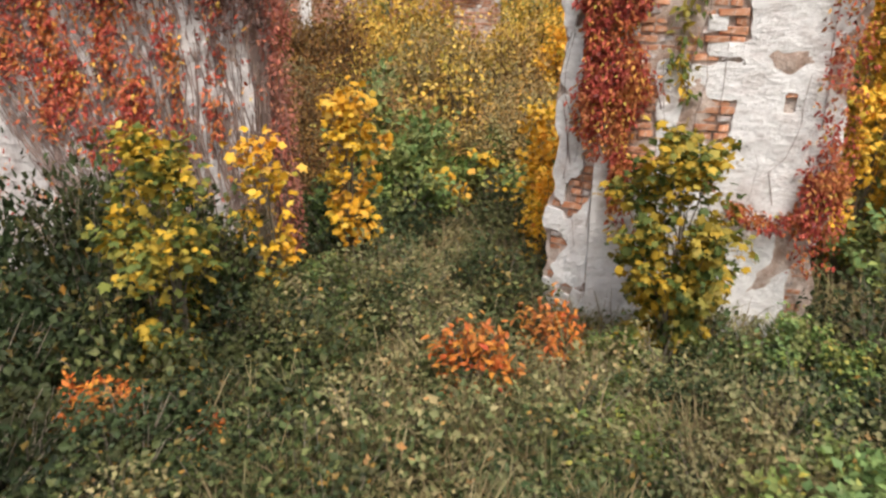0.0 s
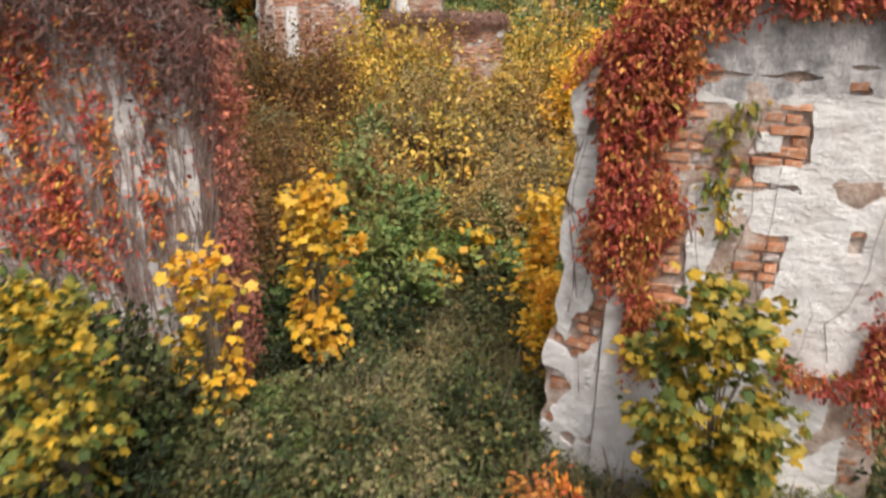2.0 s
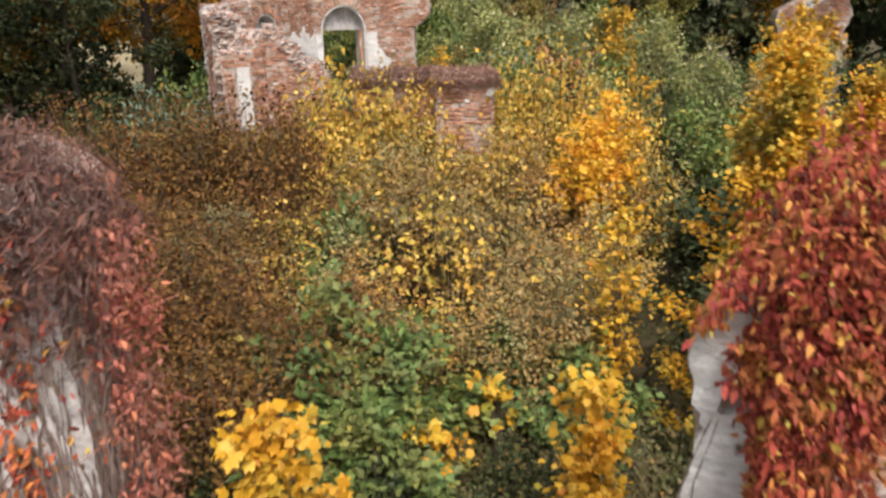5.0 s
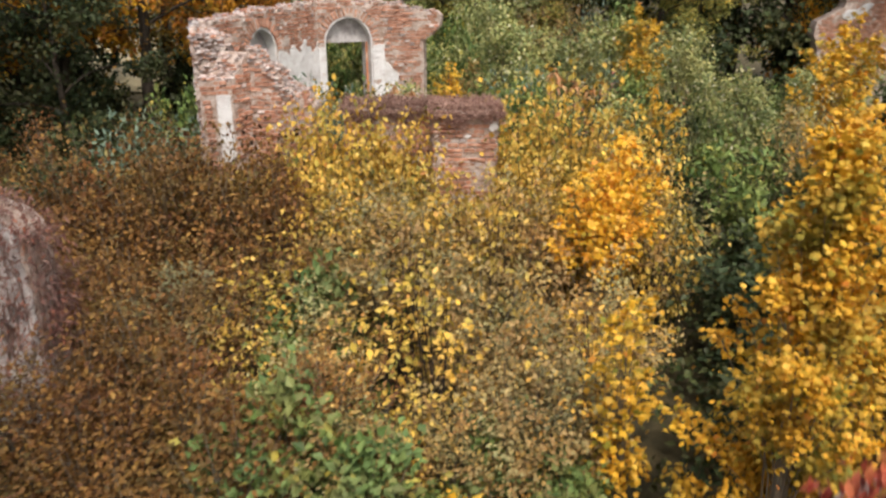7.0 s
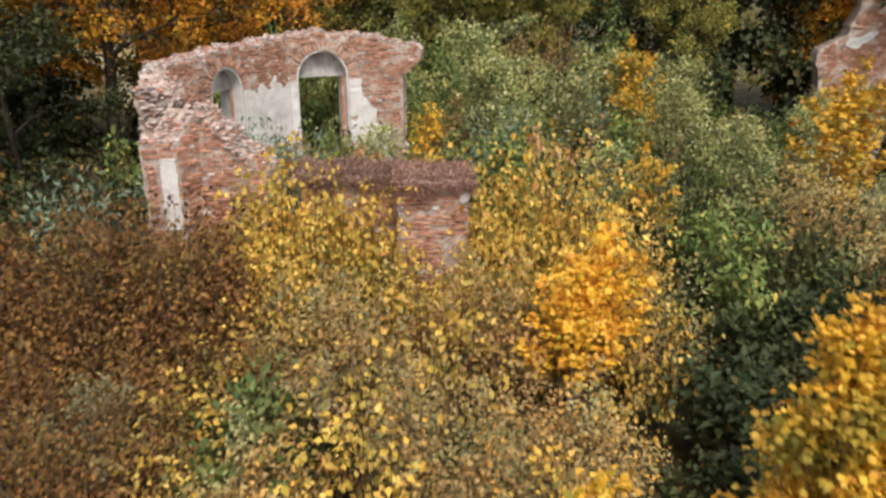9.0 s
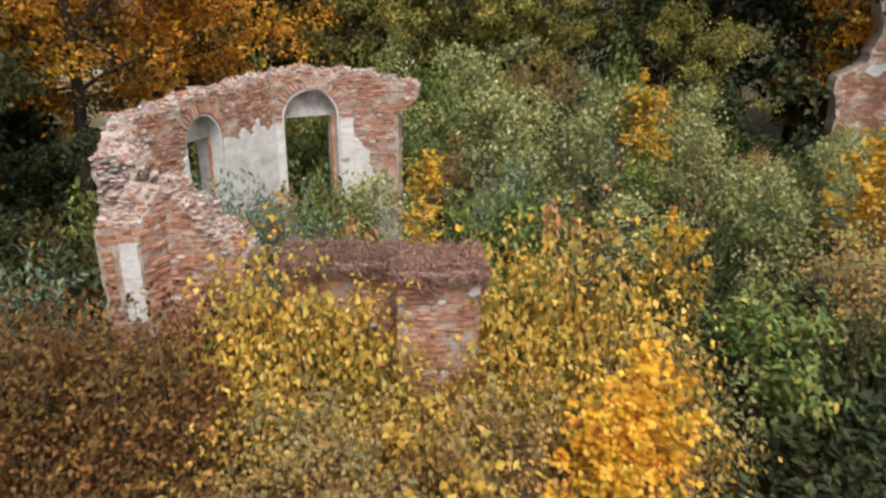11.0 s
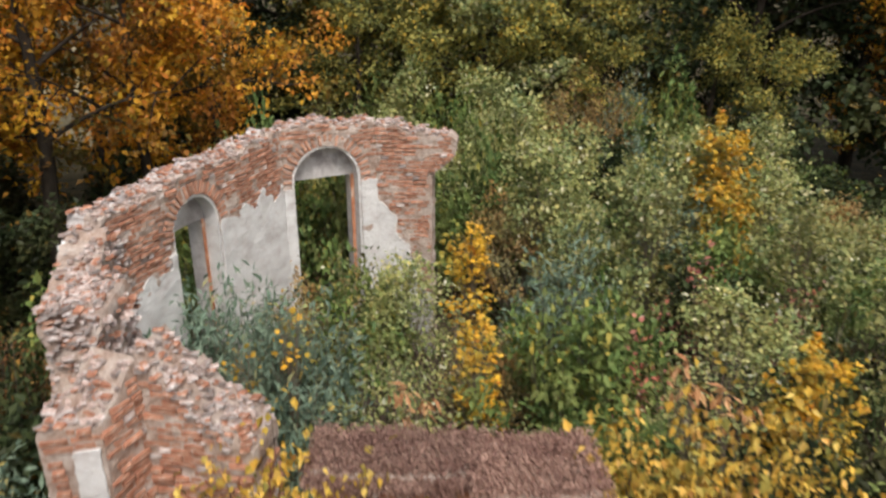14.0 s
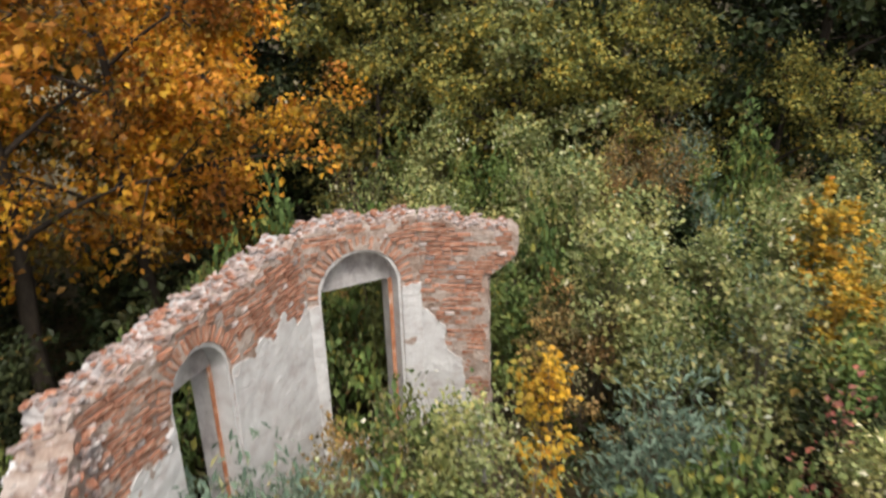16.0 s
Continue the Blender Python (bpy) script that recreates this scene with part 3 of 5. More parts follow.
def rs_solid(u, z):
    return min(u - (0.02 + 0.06 * fbm(0, z, 2.0) - 0.09 * (1.0 if z < 1.35 else max(0, 1 - (z - 1.35) / 0.12))), rs_top(u) - z)


def stretch(name, m, label):
    root = new(name)
    root.parent = right_wall
    root.matrix_basis = m
    return tagged(root, label)


rw_front = stretch("wall_front", RW, "plastered front with a patch of bare brick")
rw_side = stretch("wall_end", RS, "broken plastered end of the wall")
part("masonry", slab(rw_solid, 0.0, RW_LEN + 0.2, -0.3, 4.6, 0.05, 0.0, 0.62, 0.04), MORTAR, rw_front, "crumbling mortar and rubble")
part("masonry", slab(rs_solid, -0.25, RS_LEN, -0.3, 4.0, 0.05, 0.0, 0.5, 0.04), MORTAR, rw_side, "crumbling mortar and rubble")


def box_in(u, z, u0, u1, z0, z1):
    return min(u - u0, u1 - u, z - z0, z1 - z)


def rw_plaster(u, z):
    n = fbm(u, z, 2.0, 2)
    bare = max(box_in(u, z, 0.3, 1.2 + 0.06 * n, 2.68, 3.24), box_in(u, z, 0.72, 1.2 + 0.06 * n, 1.96, 2.38), box_in(u, z, 0.94, 1.08, 1.55, 2.0), box_in(u, z, 0.2, 0.5, 1.7, 2.9),
               box_in(u, z, 1.86, 2.4, 0.35, 1.05), box_in(u, z, 0.5, 1.3, 3.42, 3.46), box_in(u, z, 1.25, 2.4, 3.36, 3.42), box_in(u, z, 1.3, 2.0, 3.5, 3.54))
    field = -bare * 4 + 0.02 + 0.26 * fbm(u, z, 3.0, 5)
    keep = max(box_in(u, z, 0.88, 1.3, 2.74, 2.86), box_in(u, z, 0.86, 1.02, 2.95, 3.08)) * 4
    field = max(field, keep)
    edge = min(RW_LEN - 0.14 + 0.2 * fbm(2, z, 2.2) - u, rw_top(u) - 0.1 - z)
    hole = max(abs(u - 1.61) - 0.05, abs(z - 2.36) - 0.09)
    return min(field, edge * 2, hole * 4, rw_solid(u, z) * 3)


def rs_plaster(u, z):
    return min(0.06 + 0.6 * fbm(u, z, 1.8, 12), (rs_solid(u, z) - 0.01) * 3)


def upper(u, z):
    return z - 3.34 - 0.1 * fbm(u, 0, 2.2, 8)


tagged(part("plaster", slab(lambda u, z: min(rw_plaster(u, z), -upper(u, z)), 0, RW_LEN, -0.1, 4.5, 0.035, -0.026, 0.03, 0.018, 3.0), PLASTER, rw_front, "flaking white lime plaster"), kind="stuff")
tagged(part("grey_plaster", slab(lambda u, z: min(rw_plaster(u, z), upper(u, z)), 0, RW_LEN, -0.1, 4.5, 0.035, -0.023, 0.03, 0.018, 3.0), WASHED_PLASTER, rw_front, "grey rain-washed plaster"), kind="stuff")
tagged(part("plaster", slab(rs_plaster, -0.22, RS_LEN, -0.1, 3.9, 0.04, -0.04, 0.03, 0.02, 4.0), PLASTER, rw_side, "flaking white lime plaster"), kind="stuff")
brickwork(rw_front, lambda u, z: rw_solid(u, z) > 0.05 and rw_plaster(u, z) < 0.04, 0, RW_LEN, 0.0, 4.4, 0.0, 5, 300, (1.0, 2.8))
brickwork(rw_side, lambda u, z: rs_solid(u, z) > 0.04 and rs_plaster(u, z) < 0.03, -0.2, RS_LEN, 0.0, 3.6, 0.0, 6, 200, (0.2, 2.0))

LW, LW_LEN = facet((-7.2, 8.93), (-1.905, 7.773))
left_wall = wall_thing("ruined_wall", LW, "weathered plastered wall stump hung with dry vines")


def lw_top(u):
    q = LW_LEN - u
    return 3.35 + 0.55 * min(1, max(0, q / 0.9)) ** 0.5 + 0.07 * fbm(u, 0, 2.0, 7)


def lw_solid(u, z):
    return min(LW_LEN + 0.06 - 0.06 * z + 0.05 * fbm(1, z, 2, 4) - u, lw_top(u) - z)


part("masonry", slab(lw_solid, 0, LW_LEN + 0.2, -0.3, 4.3, 0.06, 0.0, 0.42, 0.05), MORTAR, left_wall, "mortar and rubble core")
part("plaster", slab(lambda u, z: min(0.42 + 0.6 * fbm(u, z, 1.4, 9), (lw_solid(u, z) - 0.04) * 3), 0, LW_LEN, -0.1, 4.2, 0.05, -0.035, 0.03, 0.025, 3.0), GREY_PLASTER, left_wall, "grey stained plaster")
brickwork(left_wall, lambda u, z: lw_solid(u, z) > 0.06 and 0.42 + 0.6 * fbm(u, z, 1.4, 9) < 0.05, 0, LW_LEN, 0, 4.2, 0.0, 8, 250, (4, 2))


SW, SW_LEN = facet((-8.2, 12.3), (-3.95, 12.52))
second_wall = wall_thing("ruined_wall", SW, "second plastered wall stump matted with dead vines on top")


def sw_top(u):
    return 2.6 + 0.55 * min(1, max(0, (SW_LEN - u) / 0.9)) ** 0.5 + 0.07 * fbm(u, 0, 2.0, 17)


def sw_solid(u, z):
    return min(SW_LEN + 0.05 * fbm(1, z, 2, 14) - u, sw_top(u) - z)


part("masonry", slab(sw_solid, 0, SW_LEN + 0.2, -0.3, 4.1, 0.08, 0.0, 0.55, 0.05), MORTAR, second_wall, "mortar and rubble core")
part("plaster", slab(lambda u, z: min(0.3 + 0.6 * fbm(u, z, 1.6, 19), (sw_solid(u, z) - 0.04) * 3), 0, SW_LEN, -0.1, 4.0, 0.06, -0.035, 0.03, 0.025, 3.0), GREY_PLASTER, second_wall, "grey stained plaster")


# ---- polygonal ruin with the two arched windows ----
ruin = wall_thing("ruined_rotunda", Matrix.Identity(4), "roofless round brick ruin with arched windows and white plaster", "ruin")
SPRING = 3.7


def section(name, p0, p1, solid, plaster, z0, z1, thick, label, openings=(), seed=0, most=120, near=(1, 3.5), step=0.05, ends=(0, 0), reliefs=0.035, torn=None, lumps=0):
    """One straight stretch of the ruin: core in two leaves (arched niche in front, square opening behind), plaster, bricks and torn faces."""
    m, length = facet(p0, p1)
    root = new(name)
    root.parent = ruin
    root.matrix_basis = m
    tagged(root, label)

    def arch(u, z, c, half):
        return abs(u - c) - half if z < SPRING else math.hypot(u - c, z - SPRING) - half

    def front(u, z):
        v = solid(u, z)
        for c, half in openings:
            v = min(v, max(arch(u, z, c, half), 0.9 - z))
        return v

    def rear(u, z):
        v = solid(u, z)
        for c, half in openings:
            v = min(v, max(abs(u - c) - half + 0.10, z - SPRING, 0.9 - z))
        return v

    half_t = 0.26 if openings else thick
    part("masonry", slab(front, -ends[0], length + ends[1], z0, z1, step, 0.0, half_t, reliefs), MORTAR, root)
    if openings:
        part("rear_masonry", slab(rear, -ends[0], length + ends[1], z0, z1, step, half_t + 0.003, thick, 0.01), GREY_PLASTER, root, "stained limewashed rear of the wall")
    for c, half in openings:
        part("reveal", slab(lambda u, z: 0.022 - abs(arch(u, z, c, half) + 0.02) if z > 0.92 else -1, c - half - 0.05, c + half + 0.05, 0.85, SPRING + half + 0.06, 0.02, 0.012, half_t - 0.01), PLASTER, root, "plastered window reveal")
        part("brick_lip", slab(lambda u, z: min(half - 0.03 - abs(u - c), abs(u - c) - half + 0.105), c - half, c + half, 0.92, SPRING, 0.025, half_t - 0.014, half_t + 0.002, 0.008, 9.0), BRICK, root, "bare brown brick strip in the window jamb")

    def cover(u, z):
        return min(plaster(u, z), front(u, z) * 3)

    coat = part("plaster", slab(cover, -ends[0], length + ends[1], z0, z1, step, -0.03, 0.03, 0.012, 3.0), PLASTER, root, "remaining white plaster")
    tagged(coat, kind="stuff")

    def bare(u, z):
        ring = any(0 < arch(u, z, c, half) < 0.22 and z > SPRING - 0.02 for c, half in openings)
        return front(u, z) > 0.03 and cover(u, z) < 0.02 and not ring and not (torn and torn(u, z))

    brickwork(root, bare, -ends[0], length + ends[1], z0 + 0.02, z1, 0.0, seed, most, near, old=True)
    if torn:
        rubble_face(root, lambda u, z: front(u, z) > 0.0 and cover(u, z) < 0.02 and torn(u, z), -ends[0], length + ends[1], 2.6, z1, 0.0, lumps, seed + 50)
    for c, half in openings:
        n = 23
        for k in range(n):
            a = math.pi * (k + 0.5) / n + 0.05 * fbm(k, c, 1.7, 3)
            r = half + 0.11
            u, z = c + r * math.cos(a), SPRING + r * math.sin(a)
            if solid(u, z) > 0.02:
                ob = new("voussoir", OLD_HEADERS[k % 4])
                ob.parent = root
                ob.matrix_basis = Matrix.Translation((u, 0.006 * (k % 3), z)) @ Matrix.Rotation(-a, 4, "Y") @ Matrix.Diagonal((1.5 + 0.06 * (k % 4), 1, 0.98, 1))
    return root


def crest(level, k, rough=0.08, rise=0.0):
    return lambda u: level + rise * u + rough * fbm(u, 0, 2.0, k) + 0.035 * math.floor(2 * fbm(u, 1, 4.0, k))


c1 = crest(4.40, 1, rise=0.066)
w1 = section("window_wall", (-4.18, 20.2), (-2.7, 24.08), lambda u, z: min(c1(u) - z, u - 0.05 - 0.12 * fbm(0, z, 2.6)),
             lambda u, z: ((3.68 if u > 1.85 else 3.45 - 0.3 * (1.25 - u)) - z + 0.22 * fbm(u, z, 2.4, 5)) if u > 0.25 + 0.2 * fbm(1, z, 2) else -0.5, 0.0, 5.1, 0.52,
             "brick wall stretch with an arched window and plaster below", ((1.80, 0.52),), 11, 250, (1.9, 4.2), torn=lambda u, z: u < 0.35 + 0.5 * fbm(u, z, 2, 6) and z < c1(u) - 0.25, lumps=220)
loose_top(w1, c1, 0.05, 4.1, 0.0, 0.52, 520, 71)
c2 = crest(4.70, 2)
w2 = section("window_wall", (-2.7, 24.08), (-1.12, 24.86), lambda u, z: c2(u) - z,
             lambda u, z: 3.62 + 0.12 * fbm(u, z, 2.4, 6) - z, 0.0, 5.2, 0.52,
             "brick wall stretch with an arched window", ((0.80, 0.64),), 12, 150, (0.8, 4.3))
loose_top(w2, c2, 0.0, 1.74, 0.0, 0.52, 230, 72)
c3 = crest(4.68, 3, 0.05, -0.2)
w3 = section("end_wall", (-1.12, 24.86), (0.35, 24.7), lambda u, z: min(c3(u) - z, 1.48 + 0.05 * fbm(0, z, 4) - u - (0.45 if z < 3.72 else 0.45 * max(0, 1 - (z - 3.72) / 0.36))),
             lambda u, z: 3.36 - 2.3 * max(0, u - 0.08) + 0.3 * fbm(u, z, 2.4, 8) - z, 0.0, 5.1, 0.55, "brick wall end with a jutting cornice", (), 13, 170, (0.6, 4.0))
loose_top(w3, c3, 0.0, 1.3, 0.0, 0.54, 180, 73)

# broken near side: torn wall end, lower pier with a niche, sloping stump, low walls
c4 = crest(4.28, 4)
b1 = section("torn_wall_end", (-3.82, 17.95), (-2.95, 18.05), lambda u, z: min(c4(u) - z - 0.25 * max(0, u - 0.45), u - 0.03 + 0.1 * fbm(0, z, 3), 0.55 + 0.12 * (4.0 - z) + 0.12 * fbm(2, z, 3) - u),
             lambda u, z: -1, 0.0, 4.7, 0.95, "torn masonry core of pale lumps and brick", (), 14, 60, (0.6, 3), ends=(0.12, 0.3), torn=lambda u, z: True, lumps=300, reliefs=0.14)
loose_top(b1, c4, 0.0, 0.5, -0.02, 0.95, 220, 74)
side = new("torn_side")
side.parent = ruin
side.matrix_basis = facet((-3.2, 18.02), (-3.31, 18.97))[0]
tagged(side, "torn inner side of pale lumps and brick")
rubble_face(side, lambda u, z: True, 0.0, 0.95, 2.6, 4.15, 0.0, 150, 92)
c6 = crest(4.3, 6)
b3 = section("side_wall", (-4.6, 20.4), (-3.78, 18.0), lambda u, z: min(c6(u) - z, max(abs(u - 2.05) - 0.36, z - 3.55)), lambda u, z: 0.3 * fbm(u, z, 2, 4) - 0.1 if u < 1.8 else -1, 0.0, 4.7, 0.45,
             "brick side wall with a narrow doorway", (), 19, 100, (2.4, 3.5))
loose_top(b3, c6, 0.0, 2.5, 0.0, 0.44, 140, 76)
rubble_face(b3, lambda u, z: c6(u) - z > 0.03, 0.1, 2.5, 2.7, 4.35, 0.46, 230, 91)
c5 = crest(3.72, 5)
pier = section("niche_pier", (-3.42, 16.95), (-2.93, 17.06), lambda u, z: min(c5(u) - z, u + 0.05 * fbm(0, z, 3)),
        lambda u, z: -1, 0.0, 4.1, 0.6, "brick pier with a narrow white niche", (), 15, 120, (0.3, 3.4), ends=(0.06, 0), reliefs=0.01, torn=lambda u, z: box_in(u, z, 0.22, 0.5, 2.3, 3.48) > 0, lumps=0)
part("niche", slab(lambda u, z: box_in(u, z, 0.25, 0.47, 2.4, 3.46) + 0.012 * fbm(u, z, 9, 3), 0.1, 0.6, 2.3, 3.5, 0.02, -0.034, 0.02, 0.003, 6.0), PLASTER, pier, "narrow whitewashed niche")
loose_top(pier, c5, 0.0, 0.5, 0.0, 0.58, 110, 78)
cheek_top = lambda u: 3.66 + 0.9 * u + 0.05 * fbm(u, 0, 4, 12)
cheek = section("pier_cheek", (-2.93, 17.07), (-2.75, 17.52), lambda u, z: cheek_top(u) - z, lambda u, z: -1, 0.0, 4.4, 0.5,
                "oblique bare brick cheek between pier and stump", (), 22, 120, (0.3, 3.4), reliefs=0.02)
loose_top(cheek, cheek_top, 0.0, 0.45, 0.0, 0.48, 60, 83)
slope = lambda u: 4.2 - 0.97 * u + 0.09 * fbm(u, 0, 4, 5) + 0.05 * math.floor(2.5 * fbm(u, 2, 3, 5))
b2 = section("sloping_stump", (-2.76, 17.5), (-1.74, 17.3), lambda u, z: min(slope(u) - z, 1.04 + 0.08 * (2.9 - z) + 0.05 * fbm(1, z, 4) - u),
             lambda u, z: -1, 0.0, 4.4, 0.55, "sloping broken brick wall stump with pale torn edge", (), 16, 220, (0.5, 3.4), torn=lambda u, z: z > slope(u) - 0.1 - 0.2 * fbm(u, z, 3, 2), lumps=70)
loose_top(b2, slope, 0.0, 1.02, 0.0, 0.53, 190, 75)
low_a = lambda u: 3.27 + 0.07 * fbm(u, 0, 3, 9)
section("low_wall", (-1.17, 16.95), (0.28, 16.85), lambda u, z: low_a(u) - z, lambda u, z: -1, 0.0, 3.8, 0.52,
        "low brick wall with dead vines on top", (), 17, 120, (1, 3.0))
low_b = lambda u: 3.28 + 0.06 * fbm(u, 0, 3, 10)
section("low_wall", (0.26, 16.55), (1.28, 16.6), lambda u, z: min(low_b(u) - z, 1.0 + 0.04 * fbm(1, z, 4) - u), lambda u, z: 0.4 * fbm(u, z, 2.5, 3) - 0.25, 0.0, 3.8, 0.74,
        "low brick pier with dead vines on top", (), 18, 150, (0.6, 3.0))



def flank(name, p0, p1, z0, z1, seed):
    """Bricks of a short face that turns back from a pier or wall."""
    m, length = facet(p0, p1)
    root = new(name)
    root.parent = ruin
    root.matrix_basis = m
    tagged(root, "bare brick return of the wall")
    brickwork(root, lambda u, z: 0.08 < u < length - 0.04 and z < z1, 0.0, length, z0, z1, 0.0, seed, 80, (0.2, z1), old=True)


flank("stump_return", (-1.70, 17.3), (-1.62, 17.84), 1.6, 2.95, 34)
flank("wall_return", (0.26, 16.86), (0.26, 16.56), 1.6, 3.2, 32)
flank("wall_return", (1.25, 16.6), (1.235, 17.3), 1.6, 3.22, 33)

FW, FW_LEN = facet((13.0, 31.1), (17.8, 29.9))
far_wall = wall_thing("ruined_wall", FW, "tall remote stump of ruined brick wall with plaster traces")


def fw_solid(u, z):
    left = u - (0.55 - 0.12 * min(z, 4.0) + 0.9 * min(1, max(0, (z - 3.9) / 0.5)) + 0.22 * fbm(0, z, 1.2, 3))
    return min(left, 9.0 + fbm(u, 0, 1.0) - z, 2.5 + 0.3 * fbm(9, z, 1.0) - u)


part("core", slab(fw_solid, 0, FW_LEN, -0.2, 9.6, 0.15, 0, 1.0, 0.06), MORTAR, far_wall)
part("plaster", slab(lambda u, z: min(-0.5 + 0.9 * fbm(u, z, 0.8, 4), fw_solid(u, z) - 0.1), 0, FW_LEN, 0, 9.4, 0.12, -0.04, 0.03, 0.02), PLASTER, far_wall, "traces of white plaster")
brickwork(far_wall, lambda u, z: fw_solid(u, z) > 0.06 and -0.5 + 0.9 * fbm(u, z, 0.8, 4) < 0, 0, 3.5, 2.0, 9.0, 0.0, 21, 60, (0.5, 4.5), old=True)


# ---- trees ----
def tree_meshes(seed, h, r, n, kind, size, leaf_mat, clear=0.22, limbs=11, trunk=0.2):
    """A trunk with limbs and boughs and a crown of leaf clumps."""
    g = rng(seed)
    k = 9
    s = np.linspace(0, 1, k)
    sway = np.cumsum(g.normal(0, 0.05 * h / k, (k, 2)), axis=0)
    tr = np.concatenate([sway, (s * h * 0.9)[:, None]], 1)
    lines, rads = [tr], [trunk * (1 - 0.85 * s) + 0.015]
    tips, thin, thin_r = [], [], []
    for i in range(limbs):
        f = clear + (0.95 - clear) * (i + 0.5) / limbs
        j = f * (k - 1)
        b = tr[int(j)] + (tr[min(int(j) + 1, k - 1)] - tr[int(j)]) * (j % 1)
        az = i * 2.4 + g.uniform(-0.5, 0.5)
        q = (f - clear) / (1 - clear)
        ln = r * (0.55 + 0.6 * math.sin(math.pi * min(1, q * 0.85 + 0.15))) * g.uniform(0.75, 1.15)
        rise = ln * g.uniform(0.15, 0.6)
        end = b + np.array([math.cos(az) * ln, math.sin(az) * ln, rise])
        bend = (b + end) / 2 + np.array([0, 0, 0.18 * ln]) + g.normal(0, 0.07 * ln, 3)
        t = s[:, None]
        limb = (1 - t) ** 2 * b + 2 * t * (1 - t) * bend + t ** 2 * end
        lines.append(limb)
        rads.append((trunk * 0.4 * (1 - f * 0.6)) * (1 - 0.9 * s) + 0.008)
        for c in range(7):
            a = limb[2 + c % 7]
            d = unit(g.normal(0, 1, 3) + np.array([math.cos(az), math.sin(az), 0.25]) * 0.9)
            e = a + d * r * g.uniform(0.2, 0.5)
            thin.append([a, (a + e) / 2 + np.array([0, 0, 0.02 * r]), e])
            thin_r.append([0.024, 0.015, 0.006])
            tips.append((a, e))
    v, q4 = tubes(np.array(lines), np.array(rads), 6)
    v2, q2 = tubes(np.array(thin), np.array(thin_r), 3)
    v, q4 = np.concatenate([v, v2]), np.concatenate([q4, q2 + len(v)])
    wood = mesh_from("trunk", v, [q4], BARK, True)
    A, E = np.array([a for a, _ in tips]), np.array([e for _, e in tips])
    w = g.integers(0, len(A), n)
    f = g.uniform(0.25, 1.15, n)[:, None]
    p = A[w] + (E[w] - A[w]) * f + g.normal(0, 0.085 * r, (n, 3)) * np.array([1, 1, 0.6])
    along = unit(g.normal(0, 0.7, (n, 3)) + np.array([0, 0, -0.35]))
    up = unit(g.normal(0, 0.5, (n, 3)) + np.array([0, 0, 0.9]))
    lv, lp = leaves(kind, p, along, up, size * g.uniform(0.6, 1.3, n))
    return wood, mesh_from("crown", lv, [lp], leaf_mat)


def tree(meshes, label, m, group):
    root = new("tree")
    root.matrix_world = m
    part_mesh("trunk", meshes[0], root)
    part_mesh("crown", meshes[1], root)
    return tagged(root, label, "tree", group)


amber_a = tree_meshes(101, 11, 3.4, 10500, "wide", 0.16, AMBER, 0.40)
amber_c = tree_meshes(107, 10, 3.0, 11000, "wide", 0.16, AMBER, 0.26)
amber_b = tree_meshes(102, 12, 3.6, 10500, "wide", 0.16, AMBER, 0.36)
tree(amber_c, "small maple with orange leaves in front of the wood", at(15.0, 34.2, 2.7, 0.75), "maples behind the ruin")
# Crowns of the wood, their inner shade carried by the near-black leaves.
dark_a = tree_meshes(103, 13, 4.0, 8000, "wide", 0.235, SHADE_GREEN, 0.10, 13)
dark_b = tree_meshes(104, 12, 3.6, 8000, "wide", 0.235, SHADE_GREEN, 0.06, 13)
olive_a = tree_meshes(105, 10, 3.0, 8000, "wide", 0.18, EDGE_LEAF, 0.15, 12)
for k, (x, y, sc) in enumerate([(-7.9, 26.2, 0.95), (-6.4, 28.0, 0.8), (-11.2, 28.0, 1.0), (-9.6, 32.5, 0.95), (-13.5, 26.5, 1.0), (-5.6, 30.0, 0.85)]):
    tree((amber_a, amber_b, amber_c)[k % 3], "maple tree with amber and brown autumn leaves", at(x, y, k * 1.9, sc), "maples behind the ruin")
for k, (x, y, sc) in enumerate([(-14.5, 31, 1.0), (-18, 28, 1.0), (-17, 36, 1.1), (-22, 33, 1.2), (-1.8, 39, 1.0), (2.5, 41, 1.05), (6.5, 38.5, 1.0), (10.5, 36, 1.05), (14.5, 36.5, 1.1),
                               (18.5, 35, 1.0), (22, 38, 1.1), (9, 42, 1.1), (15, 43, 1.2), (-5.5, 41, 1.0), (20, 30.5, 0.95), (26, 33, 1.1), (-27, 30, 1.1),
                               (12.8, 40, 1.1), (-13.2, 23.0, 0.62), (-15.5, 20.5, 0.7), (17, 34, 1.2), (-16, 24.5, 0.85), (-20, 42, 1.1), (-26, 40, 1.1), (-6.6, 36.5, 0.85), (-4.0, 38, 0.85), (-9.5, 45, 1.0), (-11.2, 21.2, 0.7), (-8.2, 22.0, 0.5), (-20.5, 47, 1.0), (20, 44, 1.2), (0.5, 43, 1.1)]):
    tree(dark_a if k % 2 else dark_b, "tall dark green broadleaf tree toned for the wood's shade", at(x, y, k * 1.3, sc), "trees of the wood")
light_a = tree_meshes(106, 9.5, 2.8, 7000, "wide", 0.19, ASPEN, 0.12, 12)
for k, (x, y, sc) in enumerate([(1.6, 36.2, 0.9), (3.8, 38.4, 1.0)]):
    tree(light_a, "slender tree with pale grey-green leaves", at(x, y, k * 1.7, sc), "trees at the edge of the wood")
